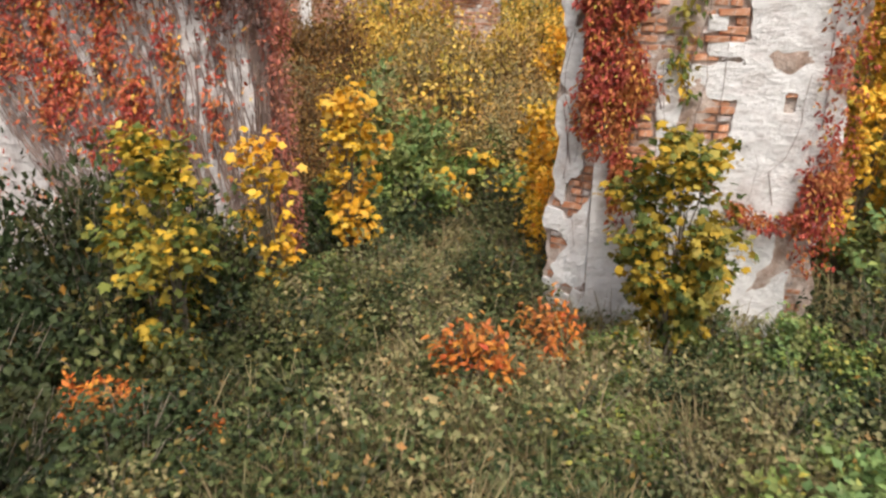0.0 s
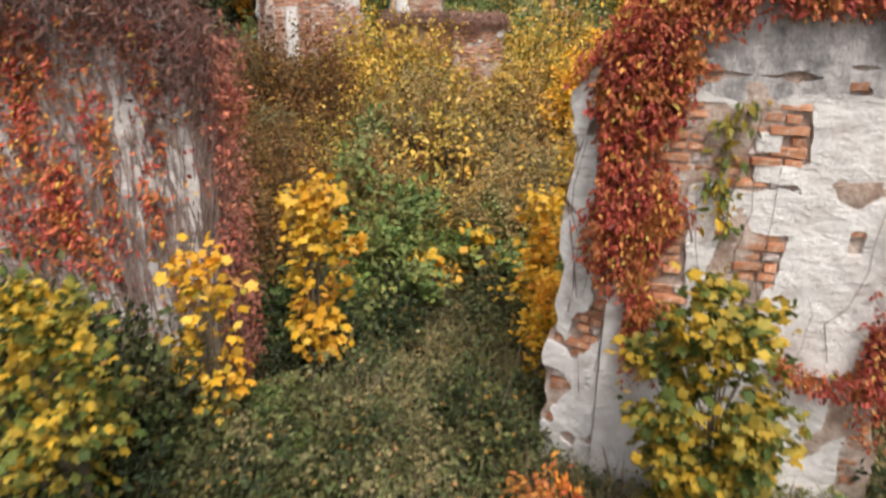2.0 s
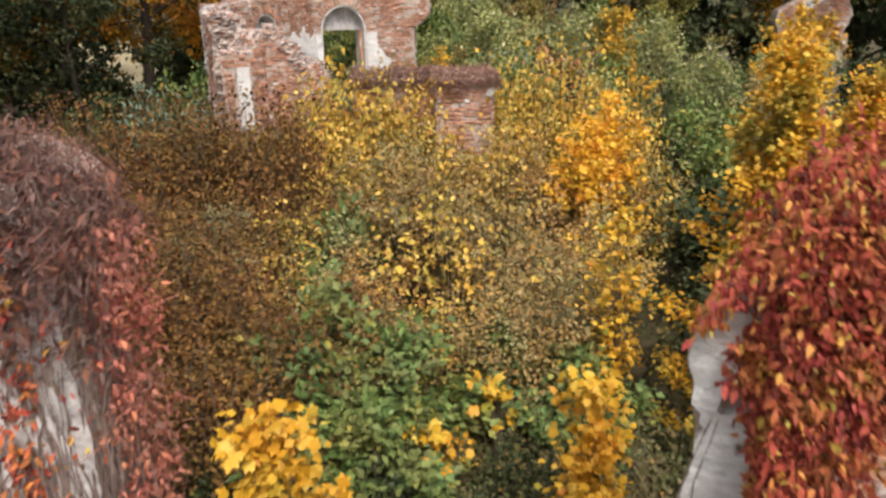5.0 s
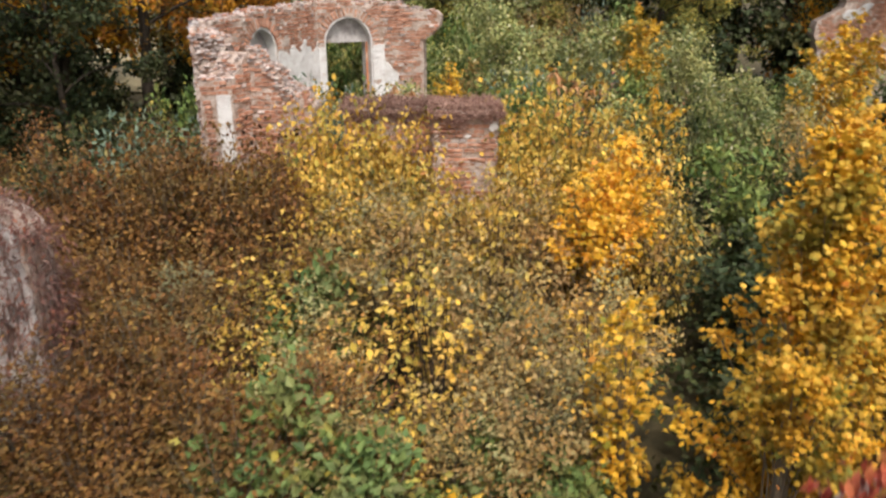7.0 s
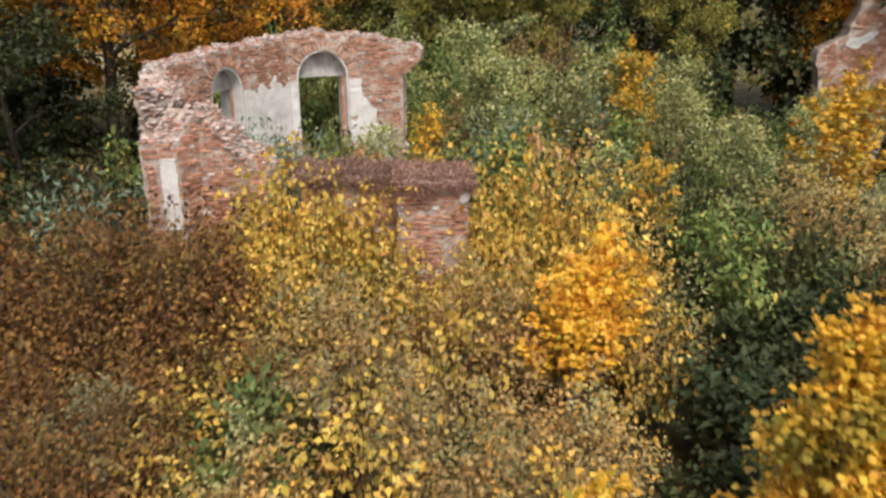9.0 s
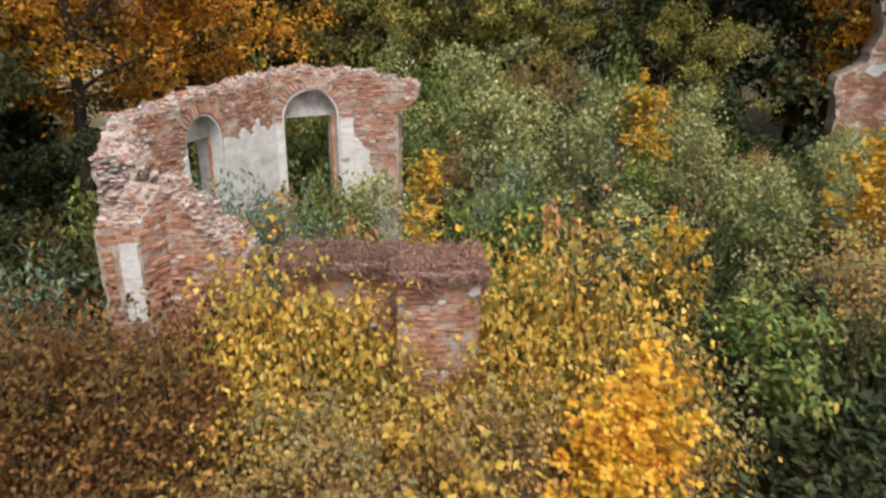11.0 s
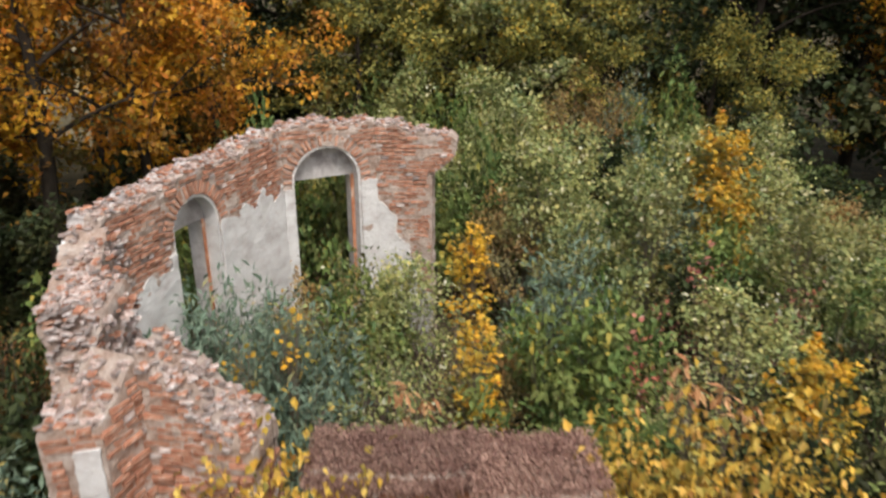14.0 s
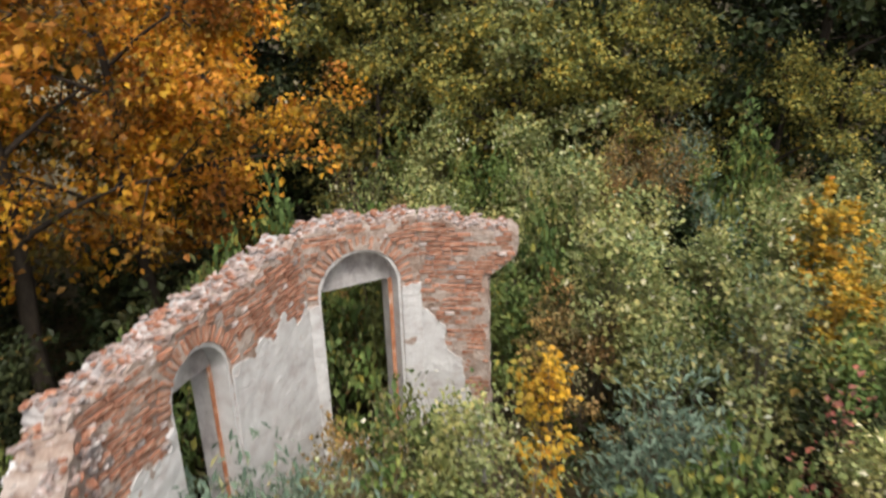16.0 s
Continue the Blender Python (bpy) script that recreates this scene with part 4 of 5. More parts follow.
for k, (x, y, sc) in enumerate([(-3.4, 36, 0.85), (0.6, 37, 0.8), (-1.0, 37.6, 0.95), (8.4, 34.0, 0.62), (9.9, 33.2, 0.58), (4.4, 36.5, 0.75), (6.2, 36.6, 0.75), (-2.2, 35.0, 0.72), (1.5, 35.2, 0.74), (3.0, 35.6, 0.7), (5.5, 34.8, 0.6)]):
    tree(olive_a, "broadleaf tree turning olive and yellow", at(x, y, k * 2.1, sc), "trees at the edge of the wood")


# ---- saplings and shrubs ----
def grow(name, label, category, spots, variants, group="", seed=0):
    g = random.Random(seed)
    for k, (x, y, sc) in enumerate(spots):
        plant(name, variants[k % len(variants)], label, category, at(x, y, g.uniform(0, 6.28), sc), group)


def sapling(seed, h, r, n, mat, size=0.13, **kw):
    return plant_meshes(seed, r, h, n, "maple", size, mat, stems=2, twigs=kw.pop("twigs", 46), shape=kw.pop("shape", "spire"), low=kw.pop("low", 0.22), droop=0.5, spread=0.07, **kw)


YM = "young maple sapling with bright yellow leaves"
grow("maple_sapling", YM, "sapling", [(-1.02, 7.9, 1)], [sapling(1, 2.35, 0.36, 620, YELLOW, 0.1)])
grow("maple_sapling", "young maple sapling, yellow above and green below", "sapling", [(-2.3, 5.5, 1)], [sapling(2, 2.25, 0.5, 2100, YELLOW_GREEN, 0.085, low=0.07)])
grow("maple_sapling", YM, "sapling", [(-1.8, 7.0, 1)], [sapling(3, 2.0, 0.33, 340, YELLOW, 0.1)])
grow("maple_sapling", "bushy young maple turning yellow against the white wall", "sapling", [(1.95, 5.75, 1)], [sapling(4, 2.2, 0.56, 3000, YELLOW_GREEN, 0.086, low=0.07)])
grow("maple_sapling", YM, "sapling", [(1.22, 8.8, 0.92), (1.2, 8.15, 0.62)], [sapling(5, 2.15, 0.42, 950, YELLOW, 0.085, low=0.05)])
grow("maple_sapling", "tall young maple with dense golden leaves", "sapling", [(3.12, 10.25, 1), (4.3, 10.9, 0.92)], [sapling(6, 4.35, 0.95, 15000, GOLDEN_MAPLE, 0.052, low=0.1, shape="cone", twigs=120)])
grow("maple_sapling", "young maple turning yellow beside the wall", "sapling", [(4.6, 7.8, 1.0), (5.6, 9.0, 1.1)], [sapling(13, 3.6, 0.85, 6500, GOLDEN_MAPLE, 0.068, low=0.08)])
grow("maple_sapling", YM, "sapling", [(2.02, 11.1, 1.05)], [sapling(7, 2.45, 0.28, 800, GOLDEN_MAPLE, 0.066)])
grow("maple_sapling", "slender maple with a golden orange crown on thin stems", "sapling", [(2.72, 14.8, 0.96), (2.4, 14.5, 0.85)], [sapling(8, 3.4, 0.66, 1700, YELLOW, 0.085, low=0.5)])
grow("maple_sapling", YM, "sapling", [(0.5, 23.2, 1.08), (0.5, 20.2, 0.93)], [sapling(9, 3.3, 0.42, 650, GOLDEN_MAPLE, 0.085, low=0.3), sapling(15, 3.3, 0.36, 480, GOLDEN_MAPLE, 0.085, low=0.35)])
grow("maple_sapling", "thin sapling with few yellow leaves", "sapling", [(-1.9, 20.1, 1), (-2.4, 19.6, 0.93)], [sapling(14, 3.3, 0.28, 48, GOLDEN_MAPLE, 0.085, low=0.72)])
grow("maple_sapling", "young maple with golden leaves among green shrubs", "sapling", [(5.85, 26.4, 1.05), (4.5, 19.4, 0.74), (5.7, 25.1, 0.85), (8.4, 20.6, 1.0), (9.2, 21.4, 1.05)], [sapling(10, 4.3, 0.75, 1700, GOLDEN_MAPLE, 0.1, low=0.3)])
grow("maple_seedling", "small maple seedling with a few yellow leaves", "seedling", [(-0.05, 9.8, 1), (0.6, 10.5, 1.1), (0.25, 10.0, 0.7)], [sapling(12, 0.95, 0.28, 40, YELLOW, low=0.6)], "maple seedlings")
grow("sumac_shrub", "low shrub with orange and red autumn leaves", "shrub", [(0.26, 5.3, 1), (0.95, 5.9, 0.9), (-2.55, 4.6, 0.85), (-1.7, 4.5, 0.5)],
     [plant_meshes(20 + k, 0.36, 0.9, 520, "leaflet", 0.09, ORANGE, stems=5, twigs=26, spread=0.06) for k in range(2)], "orange shrubs")
grow("red_leaved_shrub", "small shrub with dark red leaves in the thicket", "shrub", [(2.7, 20.6, 1.0), (4.4, 22.6, 1.1), (3.4, 21.9, 0.9), (5.6, 22.0, 1.0)],
     [plant_meshes(27, 0.4, 3.2, 260, "wide", 0.1, RED_BROWN, stems=4, twigs=26, spread=0.08, low=0.6)], "red shrubs in the thicket")

grow("sumac_shrub", "tall thin shrub topped with drooping peach leaves", "shrub", [(2.4, 17.85, 1.0), (2.75, 17.75, 0.95), (-0.3, 18.0, 0.93)],
     [plant_meshes(28, 0.3, 3.75, 38, "long", 0.17, PEACH, stems=2, twigs=5, spread=0.05, droop=1.6, low=0.88, tuft=0.1, shape="crown")], "peach-leaved shrubs", 5)

russet = [plant_meshes(30 + k, 1.0, 2.3, 3900, "quad", 0.068, RUSSET, twigs=110, stems=12, spread=0.095, low=0.4) for k in range(3)]
olive = [plant_meshes(34 + k, 0.95, 2.6, 4600, "wide", 0.062, OLIVE, twigs=70, stems=10, spread=0.075, tuft=0.26) for k in range(3)]
willow = [plant_meshes(38 + k, 1.15, 3.4, 3400, "long", 0.15, WILLOW, twigs=72, stems=10, spread=0.12, tuft=0.26) for k in range(3)]
green = [plant_meshes(42 + k, 0.8, 1.5, 2100, "wide", 0.1, GREEN, twigs=52, spread=0.09, tuft=0.3) for k in range(2)]
bluish = [plant_meshes(45 + k, 0.9, 2.3, 2200, "long", 0.13, BLUISH, twigs=80, spread=0.11) for k in range(2)]
longy = [plant_meshes(48 + k, 0.95, 3.1, 1700, "wide", 0.088, LONG_YELLOW, bark=BARK, twigs=80, droop=1.6, spread=0.1, tuft=0.36) for k in range(3)]
tan = [plant_meshes(90 + k, 0.95, 2.3, 4800, "wide", 0.062, TAN, twigs=110, stems=12, spread=0.085, low=0.4) for k in range(3)]
# Filler shrub whose leaf colour imitates shade wherever it is planted.
dark = [plant_meshes(58 + k, 1.1, 3.0, 1400, "wide", 0.18, SHADE_GREEN, bark=BARK, twigs=50, spread=0.13) for k in range(2)]
bare = [plant_meshes(56 + k, 1.2, 2.4, 1000, "wide", 0.075, ASPEN, bark=VINE, twigs=110, stems=14, spread=0.1, low=0.2, trunk=0.009) for k in range(2)]
elder = [plant_meshes(86 + k, 1.1, 2.4, 2600, "leaflet", 0.13, ELDER, twigs=44, stems=8, spread=0.1, tuft=0.22, droop=0.7) for k in range(3)]
weed = [plant_meshes(74 + k, 0.6, 1.0, 1300, "wide", 0.058, WEED, twigs=50, stems=12, spread=0.08, tuft=0.6) for k in range(2)]
bramble = [plant_meshes(63 + k, 0.62, 1.0, 1500, "wide", 0.07, SHADE_GREEN, twigs=60, stems=12, spread=0.07, tuft=0.6) for k in range(2)]
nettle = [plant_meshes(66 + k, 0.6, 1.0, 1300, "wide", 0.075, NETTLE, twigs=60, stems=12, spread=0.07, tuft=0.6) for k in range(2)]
aspen = [plant_meshes(70 + k, 0.8, 3.4, 2500, "wide", 0.1, ASPEN, twigs=46, stems=6, spread=0.13, tuft=0.4, low=0.35, shape="spire") for k in range(3)]
golden = [plant_meshes(52 + k, 0.75, 2.2, 520, "wide", 0.092, LONG_YELLOW, bark=BARK, twigs=60, droop=0.8, spread=0.1) for k in range(2)]
g0 = random.Random(7)


def patch(x0, x1, y0, y1, gap, sc0, sc1, skip=None):
    out = []
    y = y0
    row = 0
    while y <= y1:
        x = x0 + (gap / 2 if row % 2 else 0)
        while x <= x1:
            px, py = x + g0.uniform(-0.3, 0.3) * gap, y + g0.uniform(-0.3, 0.3) * gap
            if not (skip and skip(px, py)):
                out.append((px, py, g0.uniform(sc0, sc1)))
            x += gap
        y += gap * 0.87
        row += 1
    return out


KINDS = {
    "russet": ("russet_shrub", "dense fine-leaved shrub in russet brown", russet),
    "olive": ("olive_shrub", "dense shrub with olive and ochre leaves", olive),
    "willow": ("willow_shrub", "tall thick grey-green willow shrub", willow),
    "green": ("green_shrub", "leafy green shrub in the thicket", green),
    "bluish": ("grey_green_shrub", "leafy blue-green shrub with long leaves", bluish),
    "longy": ("yellow_shrub", "tall shrub with long drooping yellow leaves", longy),
    "dark": ("shade_green_shrub", "leafy shrub in dark green toned as if shaded", dark),
    "bare": ("bare_shrub", "half bare shrub of grey-brown twigs", bare),
    "weed": ("weed_clump", "clump of olive weeds with dry leaves", weed),
    "bramble": ("bramble_bush", "bramble bush in dark green toned as if shaded", bramble),
    "nettle": ("nettle_clump", "dark green clump of nettles and brambles", nettle),
    "aspen": ("aspen_shrub", "slender upright shrub with grey-green leaves", aspen),
    "tan": ("seedhead_shrub", "fine feathery stand of tan seed heads", tan),
    "elder": ("elder_shrub", "fresh green shrub with feathery leaves", elder),
    "golden": ("golden_shrub", "open shrub with golden leaves on dark twigs", golden),
}
HEIGHTS = {"tan": 2.3, "elder": 2.4, "weed": 1.0, "bramble": 1.0, "nettle": 1.0, "aspen": 3.4, "dark": 3.0, "bare": 2.4, "russet": 2.3, "olive": 2.6, "willow": 3.4, "green": 1.5, "bluish": 2.3, "longy": 3.1, "golden": 2.2}


def thicket(spots, shares, tall, group, seed):
    """A mixed stand: each spot gets a kind by its share, brought to about the stand's height."""
    g = random.Random(seed)
    kinds, weights = zip(*shares)
    for x, y, sc in spots:
        k = g.choices(kinds, weights)[0]
        name, label, variants = KINDS[k]
        h = (tall(x, y) if callable(tall) else tall) * sc
        z = h / HEIGHTS[k]
        plant(name, g.choice(variants), label, "shrub", at(x, y, g.uniform(0, 6.28), min(1.15, 0.5 + 0.5 * z), z), group)


thicket(patch(-6.0, -1.0, 9.7, 15.0, 1.0, 0.75, 1.12, lambda x, y: (x > -1.7 and y < 10.6) or (x < -3.3 and 11.9 < y < 13.7) or (-2.2 < x and 12.1 < y < 14.4)), [("russet", 14), ("olive", 1)], 2.25, "russet thicket", 1)
thicket(patch(-6.5, -1.75, 15.0, 16.0, 0.8, 0.92, 1.08), [("russet", 1)], lambda x, y: 2.3 + 0.95 * (y - 15), "russet thicket", 21)
thicket([(-3.2, 15.5, 0.98), (-2.65, 15.55, 1.0), (-2.15, 15.55, 0.98), (-3.8, 15.55, 1.0), (-4.5, 15.6, 1.02), (-5.2, 15.7, 1.0)], [("russet", 1)], 3.15, "russet thicket", 27)
thicket([(-4.5 + 0.42 * k, 16.45 + 0.1 * (k % 2), 0.96 + 0.03 * (k % 3)) for k in range(7)], [("russet", 1)], 3.0, "russet thicket", 28)
thicket(patch(-1.2, 2.4, 11.2, 14.7, 0.95, 0.7, 1.15), [("tan", 5), ("olive", 6), ("golden", 2), ("green", 1)], lambda x, y: 2.1 + 0.2 * (y - 11.2), "mixed thicket", 2)
thicket([(-1.7, 16.85, 0.96), (-1.45, 17.05, 0.98)], [("longy", 1)], 4.0, "yellow shrubs by the low wall", 32)
thicket(patch(-1.3, 3.2, 15.2, 16.1, 0.75, 0.85, 1.1), [("longy", 8), ("olive", 1)], lambda x, y: 2.9 if x < -0.2 else (2.4 if x < 1.25 else 3.1), "yellow shrubs by the low wall", 3)
thicket([(1.7, 16.2, 1.1), (2.0, 16.9, 1.14), (2.6, 17.2, 1.2), (3.3, 17.3, 1.14), (2.9, 16.2, 1.1), (-1.25, 16.5, 1.1), (-1.62, 16.75, 0.97), (-1.45, 17.0, 0.95), (-0.85, 16.45, 1.1), (-0.2, 16.25, 1.06), (0.3, 15.9, 0.88), (-0.5, 16.3, 1.08), (0.0, 16.1, 1.0), (-0.65, 16.1, 0.95), (1.6, 16.9, 1.12), (2.3, 16.6, 1.18), (1.9, 17.4, 1.2)], [("longy", 1)], 3.35, "yellow shrubs by the low wall", 4)
inside = lambda x, y: -4.9 < x < 1.6 and 16.0 < y < 25.6
grow("golden_shrub", "open shrub with golden leaves on dark twigs", "shrub", [(-1.6, 12.6, 0.75), (-1.9, 13.5, 0.98), (-1.7, 14.05, 1.0), (-2.1, 12.9, 0.8), (0.1, 11.4, 0.7), (-0.8, 11.5, 0.6)], golden, "golden shrubs", 14)
BACK = [("willow", 4), ("aspen", 6), ("bluish", 1), ("green", 2), ("elder", 3), ("olive", 3), ("golden", 1), ("bare", 2), ("dark", 1)]
thicket(patch(1.6, 12.0, 17.5, 34.0, 1.6, 0.72, 1.2, lambda x, y: inside(x, y) or x + y < 20.8 or (x > 2.2 and y < 21.0)), BACK, lambda x, y: max(2.0, 3.2 + 0.1 * max(0, y - 20) - 0.5 * max(0, x - 6.5)), "willow thicket", 5)
# Dark kinds mixed in to colour the shady hollows between the twigs.
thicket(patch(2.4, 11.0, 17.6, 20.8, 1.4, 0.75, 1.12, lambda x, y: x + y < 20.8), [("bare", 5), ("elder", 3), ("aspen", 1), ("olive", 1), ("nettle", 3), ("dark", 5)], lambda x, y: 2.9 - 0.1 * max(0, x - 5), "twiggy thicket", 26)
thicket([(7.0, 18.6, 1.0), (7.7, 18.3, 0.95), (7.4, 19.2, 1.05), (3.6, 16.3, 0.9)], [("tan", 1)], 3.0, "pale shrubs", 29)
thicket([(10.6, 26.5, 1.0), (11.6, 27.6, 1.1), (12.6, 28.4, 1.1), (11.2, 28.8, 1.1), (13.6, 28.6, 1.1), (14.6, 28.2, 1.1)], [("willow", 1), ("aspen", 1), ("dark", 1)], 2.7, "willow thicket", 30)
thicket(patch(-3.0, 2.0, 26.5, 34.5, 1.6, 0.8, 1.2), BACK, lambda x, y: 3.7 + 0.08 * (y - 26), "willow thicket", 6)
# Mostly dark-leaved plants: the shade of this low ground is painted by colour.
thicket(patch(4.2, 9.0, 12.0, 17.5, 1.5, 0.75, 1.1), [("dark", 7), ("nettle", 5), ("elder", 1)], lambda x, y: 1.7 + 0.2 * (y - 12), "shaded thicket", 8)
# Rows of near-black shrubs stand in for the shade under the trees.
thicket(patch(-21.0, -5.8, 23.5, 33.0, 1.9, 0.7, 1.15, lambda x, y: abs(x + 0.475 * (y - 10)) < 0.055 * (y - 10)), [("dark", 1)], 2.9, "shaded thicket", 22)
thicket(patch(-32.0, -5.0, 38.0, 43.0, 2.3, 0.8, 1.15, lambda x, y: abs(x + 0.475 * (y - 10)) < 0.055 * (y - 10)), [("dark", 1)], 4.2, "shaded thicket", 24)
# Dark growth at the left front; part of its darkness is painted shade.
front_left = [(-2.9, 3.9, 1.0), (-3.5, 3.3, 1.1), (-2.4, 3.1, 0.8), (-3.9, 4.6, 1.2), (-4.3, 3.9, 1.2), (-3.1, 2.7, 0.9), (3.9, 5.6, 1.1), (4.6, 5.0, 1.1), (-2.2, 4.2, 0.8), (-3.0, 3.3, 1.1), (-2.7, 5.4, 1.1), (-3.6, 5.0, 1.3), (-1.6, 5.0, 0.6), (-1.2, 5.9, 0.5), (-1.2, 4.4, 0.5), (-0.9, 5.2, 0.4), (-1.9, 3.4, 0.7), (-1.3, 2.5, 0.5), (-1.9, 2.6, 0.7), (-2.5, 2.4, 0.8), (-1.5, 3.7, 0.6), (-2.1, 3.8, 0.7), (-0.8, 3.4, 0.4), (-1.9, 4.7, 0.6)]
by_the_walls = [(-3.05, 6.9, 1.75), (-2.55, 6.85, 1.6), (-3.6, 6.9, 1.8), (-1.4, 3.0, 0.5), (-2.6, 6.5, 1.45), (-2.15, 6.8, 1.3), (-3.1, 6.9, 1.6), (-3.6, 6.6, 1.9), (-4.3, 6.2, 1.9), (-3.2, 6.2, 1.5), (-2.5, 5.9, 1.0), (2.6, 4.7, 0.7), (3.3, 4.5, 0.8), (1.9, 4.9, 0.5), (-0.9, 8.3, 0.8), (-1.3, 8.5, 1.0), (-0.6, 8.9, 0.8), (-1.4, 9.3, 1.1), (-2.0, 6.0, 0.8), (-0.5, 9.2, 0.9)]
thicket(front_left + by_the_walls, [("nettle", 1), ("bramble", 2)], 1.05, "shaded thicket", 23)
thicket([(-3.3, 20.7, 1.0), (-2.6, 20.4, 1.0), (-3.0, 21.3, 0.95), (-2.7, 19.4, 0.95), (-2.1, 19.6, 0.9), (-2.0, 20.8, 0.92), (-2.4, 18.5, 0.85)], [("bluish", 1)], 3.35, "blue-green shrubs in the ruin", 9)
thicket([(-1.9, 22.6, 1.0), (-1.3, 23.2, 1.02), (-0.6, 23.6, 1.0), (-0.6, 22.6, 0.95), (-2.2, 22.0, 0.95), (0.1, 22.2, 0.9), (-1.4, 21.9, 0.9), (-0.1, 19.6, 0.8), (0.9, 19.0, 0.85), (0.9, 21.2, 0.85), (-0.2, 18.3, 0.8)], [("green", 2), ("aspen", 1), ("olive", 1), ("bare", 2)], 3.0, "green shrubs in the ruin", 10)
thicket([(-1.2, 20.9, 1.0), (-0.6, 20.4, 0.95), (-1.0, 19.6, 0.9), (-0.2, 21.2, 0.9), (3.6, 20.2, 1.1), (4.3, 20.9, 1.1), (3.2, 19.4, 1.0)], [("bare", 1)], 2.85, "bare shrubs", 15)
thicket([(-3.4, 25.6, 1.0), (-4.2, 25.0, 1.0), (-3.0, 26.6, 1.1), (-4.6, 26.2, 1.1), (-2.0, 26.4, 1.1), (-5.3, 24.0, 0.9), (-5.6, 22.3, 0.8), (-3.8, 27.6, 1.2), (-1.2, 26.2, 1.1)], [("green", 1)], 4.0, "green shrubs behind the ruin", 16)
thicket([(-4.7, 17.7, 1.0)], [("bluish", 1)], 3.2, "shrubs beside the ruin", 33)
thicket([(-5.4, 19.3, 1.0), (-5.0, 18.2, 1.0), (-5.8, 20.4, 1.05), (-6.4, 18.8, 1.0), (-5.2, 17.2, 1.0), (-6.9, 20.0, 1.1), (-4.9, 21.6, 0.9)], [("nettle", 3), ("dark", 2), ("bluish", 1)], 2.7, "shrubs beside the ruin", 17)
grow("green_shrub", "low leafy green shrub", "shrub", [(-0.6, 9.6, 1.0), (-0.8, 10.2, 1.1), (-0.2, 10.5, 1.1), (-1.3, 8.9, 0.8), (1.5, 10.6, 0.9), (1.1, 11.3, 0.9), (3.0, 5.4, 0.55), (5.2, 7.4, 1.1), (5.8, 6.3, 0.9), (4.4, 8.4, 1.2), (-2.6, 6.2, 0.5), (-1.3, 7.2, 0.45), (-0.9, 6.6, 0.35), (3.6, 5.0, 0.5), (1.5, 5.5, 0.4), (2.8, 4.6, 0.42)], green, "low green shrubs", 11)
thicket(patch(-11.5, -6.4, 12.0, 22.0, 1.7, 0.8, 1.15), [("russet", 5), ("nettle", 4), ("dark", 2)], lambda x, y: 1.9 + 0.12 * max(0, y - 14), "russet thicket", 12)


thicket(patch(-1.2, 4.2, 2.3, 4.9, 0.6, 0.6, 1.4, lambda x, y: g0.random() < 0.35), [("weed", 3), ("nettle", 3), ("green", 1)], lambda x, y: 0.42 + 0.1 * max(0, x), "weed clumps before the wall", 31)
thicket(patch(-2.4, 3.0, 3.2, 10.0, 0.62, 0.7, 1.5, lambda x, y: (x > 1.0 and 6.0 < y < 8.0) or g0.random() < 0.5), [("weed", 3), ("nettle", 4)], 0.6, "nettle clumps in the gap", 25)


# ---- weeds and grass ----
def stuff(name, pts, kind, size, mat, label, seed, upright=0.3):
    g = rng(seed)
    n = len(pts)
    along = unit(g.normal(0, 0.8, (n, 3)) + np.array([0, 0, upright]))
    up = unit(g.normal(0, 0.5, (n, 3)) + np.array([0, 0, 1.0]))
    v, p = leaves(kind, pts, along, up, size * g.uniform(0.5, 1.3, n))
    tagged(new(name, mesh_from(name, v, [p], mat)), label, "weeds", kind="stuff")


def stands(seed, plants, per, x0, x1, y0, y1, top, spread=0.07, scale=0.8, keep=-1.0, low=0.25):
    """Leaf points on upright weed stalks, whose height and density drift over the ground."""
    g = rng(seed)
    x, y = g.uniform(x0, x1, plants), g.uniform(y0, y1, plants)
    h = np.array([noise.noise(Vector((a * scale, b * scale, seed))) + 0.5 * noise.noise(Vector((a * scale * 2.7, b * scale * 2.7, seed + 9))) for a, b in zip(x, y)])
    ok = h > keep
    x, y, h = x[ok], y[ok], h[ok]
    tall = top * np.clip(0.6 + 0.75 * h, 0.2, 1.5) * g.uniform(0.7, 1.25, len(x))
    w = np.repeat(np.arange(len(x)), per)
    f = g.uniform(low, 1, len(w)) ** 0.7
    lean = g.normal(0, 0.16, (len(x), 2))
    z = tall[w] * f
    p = np.stack([x[w] + lean[w, 0] * z, y[w] + lean[w, 1] * z, z], 1)
    return p + g.normal(0, spread, p.shape) * np.array([1, 1, 0.4])


# Nettle leaves here also hold the shade of the left foreground as colour.
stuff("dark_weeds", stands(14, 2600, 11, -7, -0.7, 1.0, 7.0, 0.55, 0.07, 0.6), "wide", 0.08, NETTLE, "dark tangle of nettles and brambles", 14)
stuff("green_weeds", stands(1, 3600, 11, -0.9, 8, 1.0, 11.2, 0.55, 0.07, 0.6), "wide", 0.074, WEED, "tangle of low green weeds and nettles", 1)
stuff("fine_weeds", stands(5, 3600, 16, -3, 3.5, 2.0, 11.2, 0.42, 0.06, 1.1), "quad", 0.05, WEED, "fine-leaved low weeds", 5)
stuff("dry_grass", stands(2, 3600, 7, -1.0, 7, 1.0, 10.5, 0.3, 0.05, 0.9, keep=-0.15), "blade", 0.4, STRAW, "dry straw-coloured grass among the weeds", 2, upright=1.0)
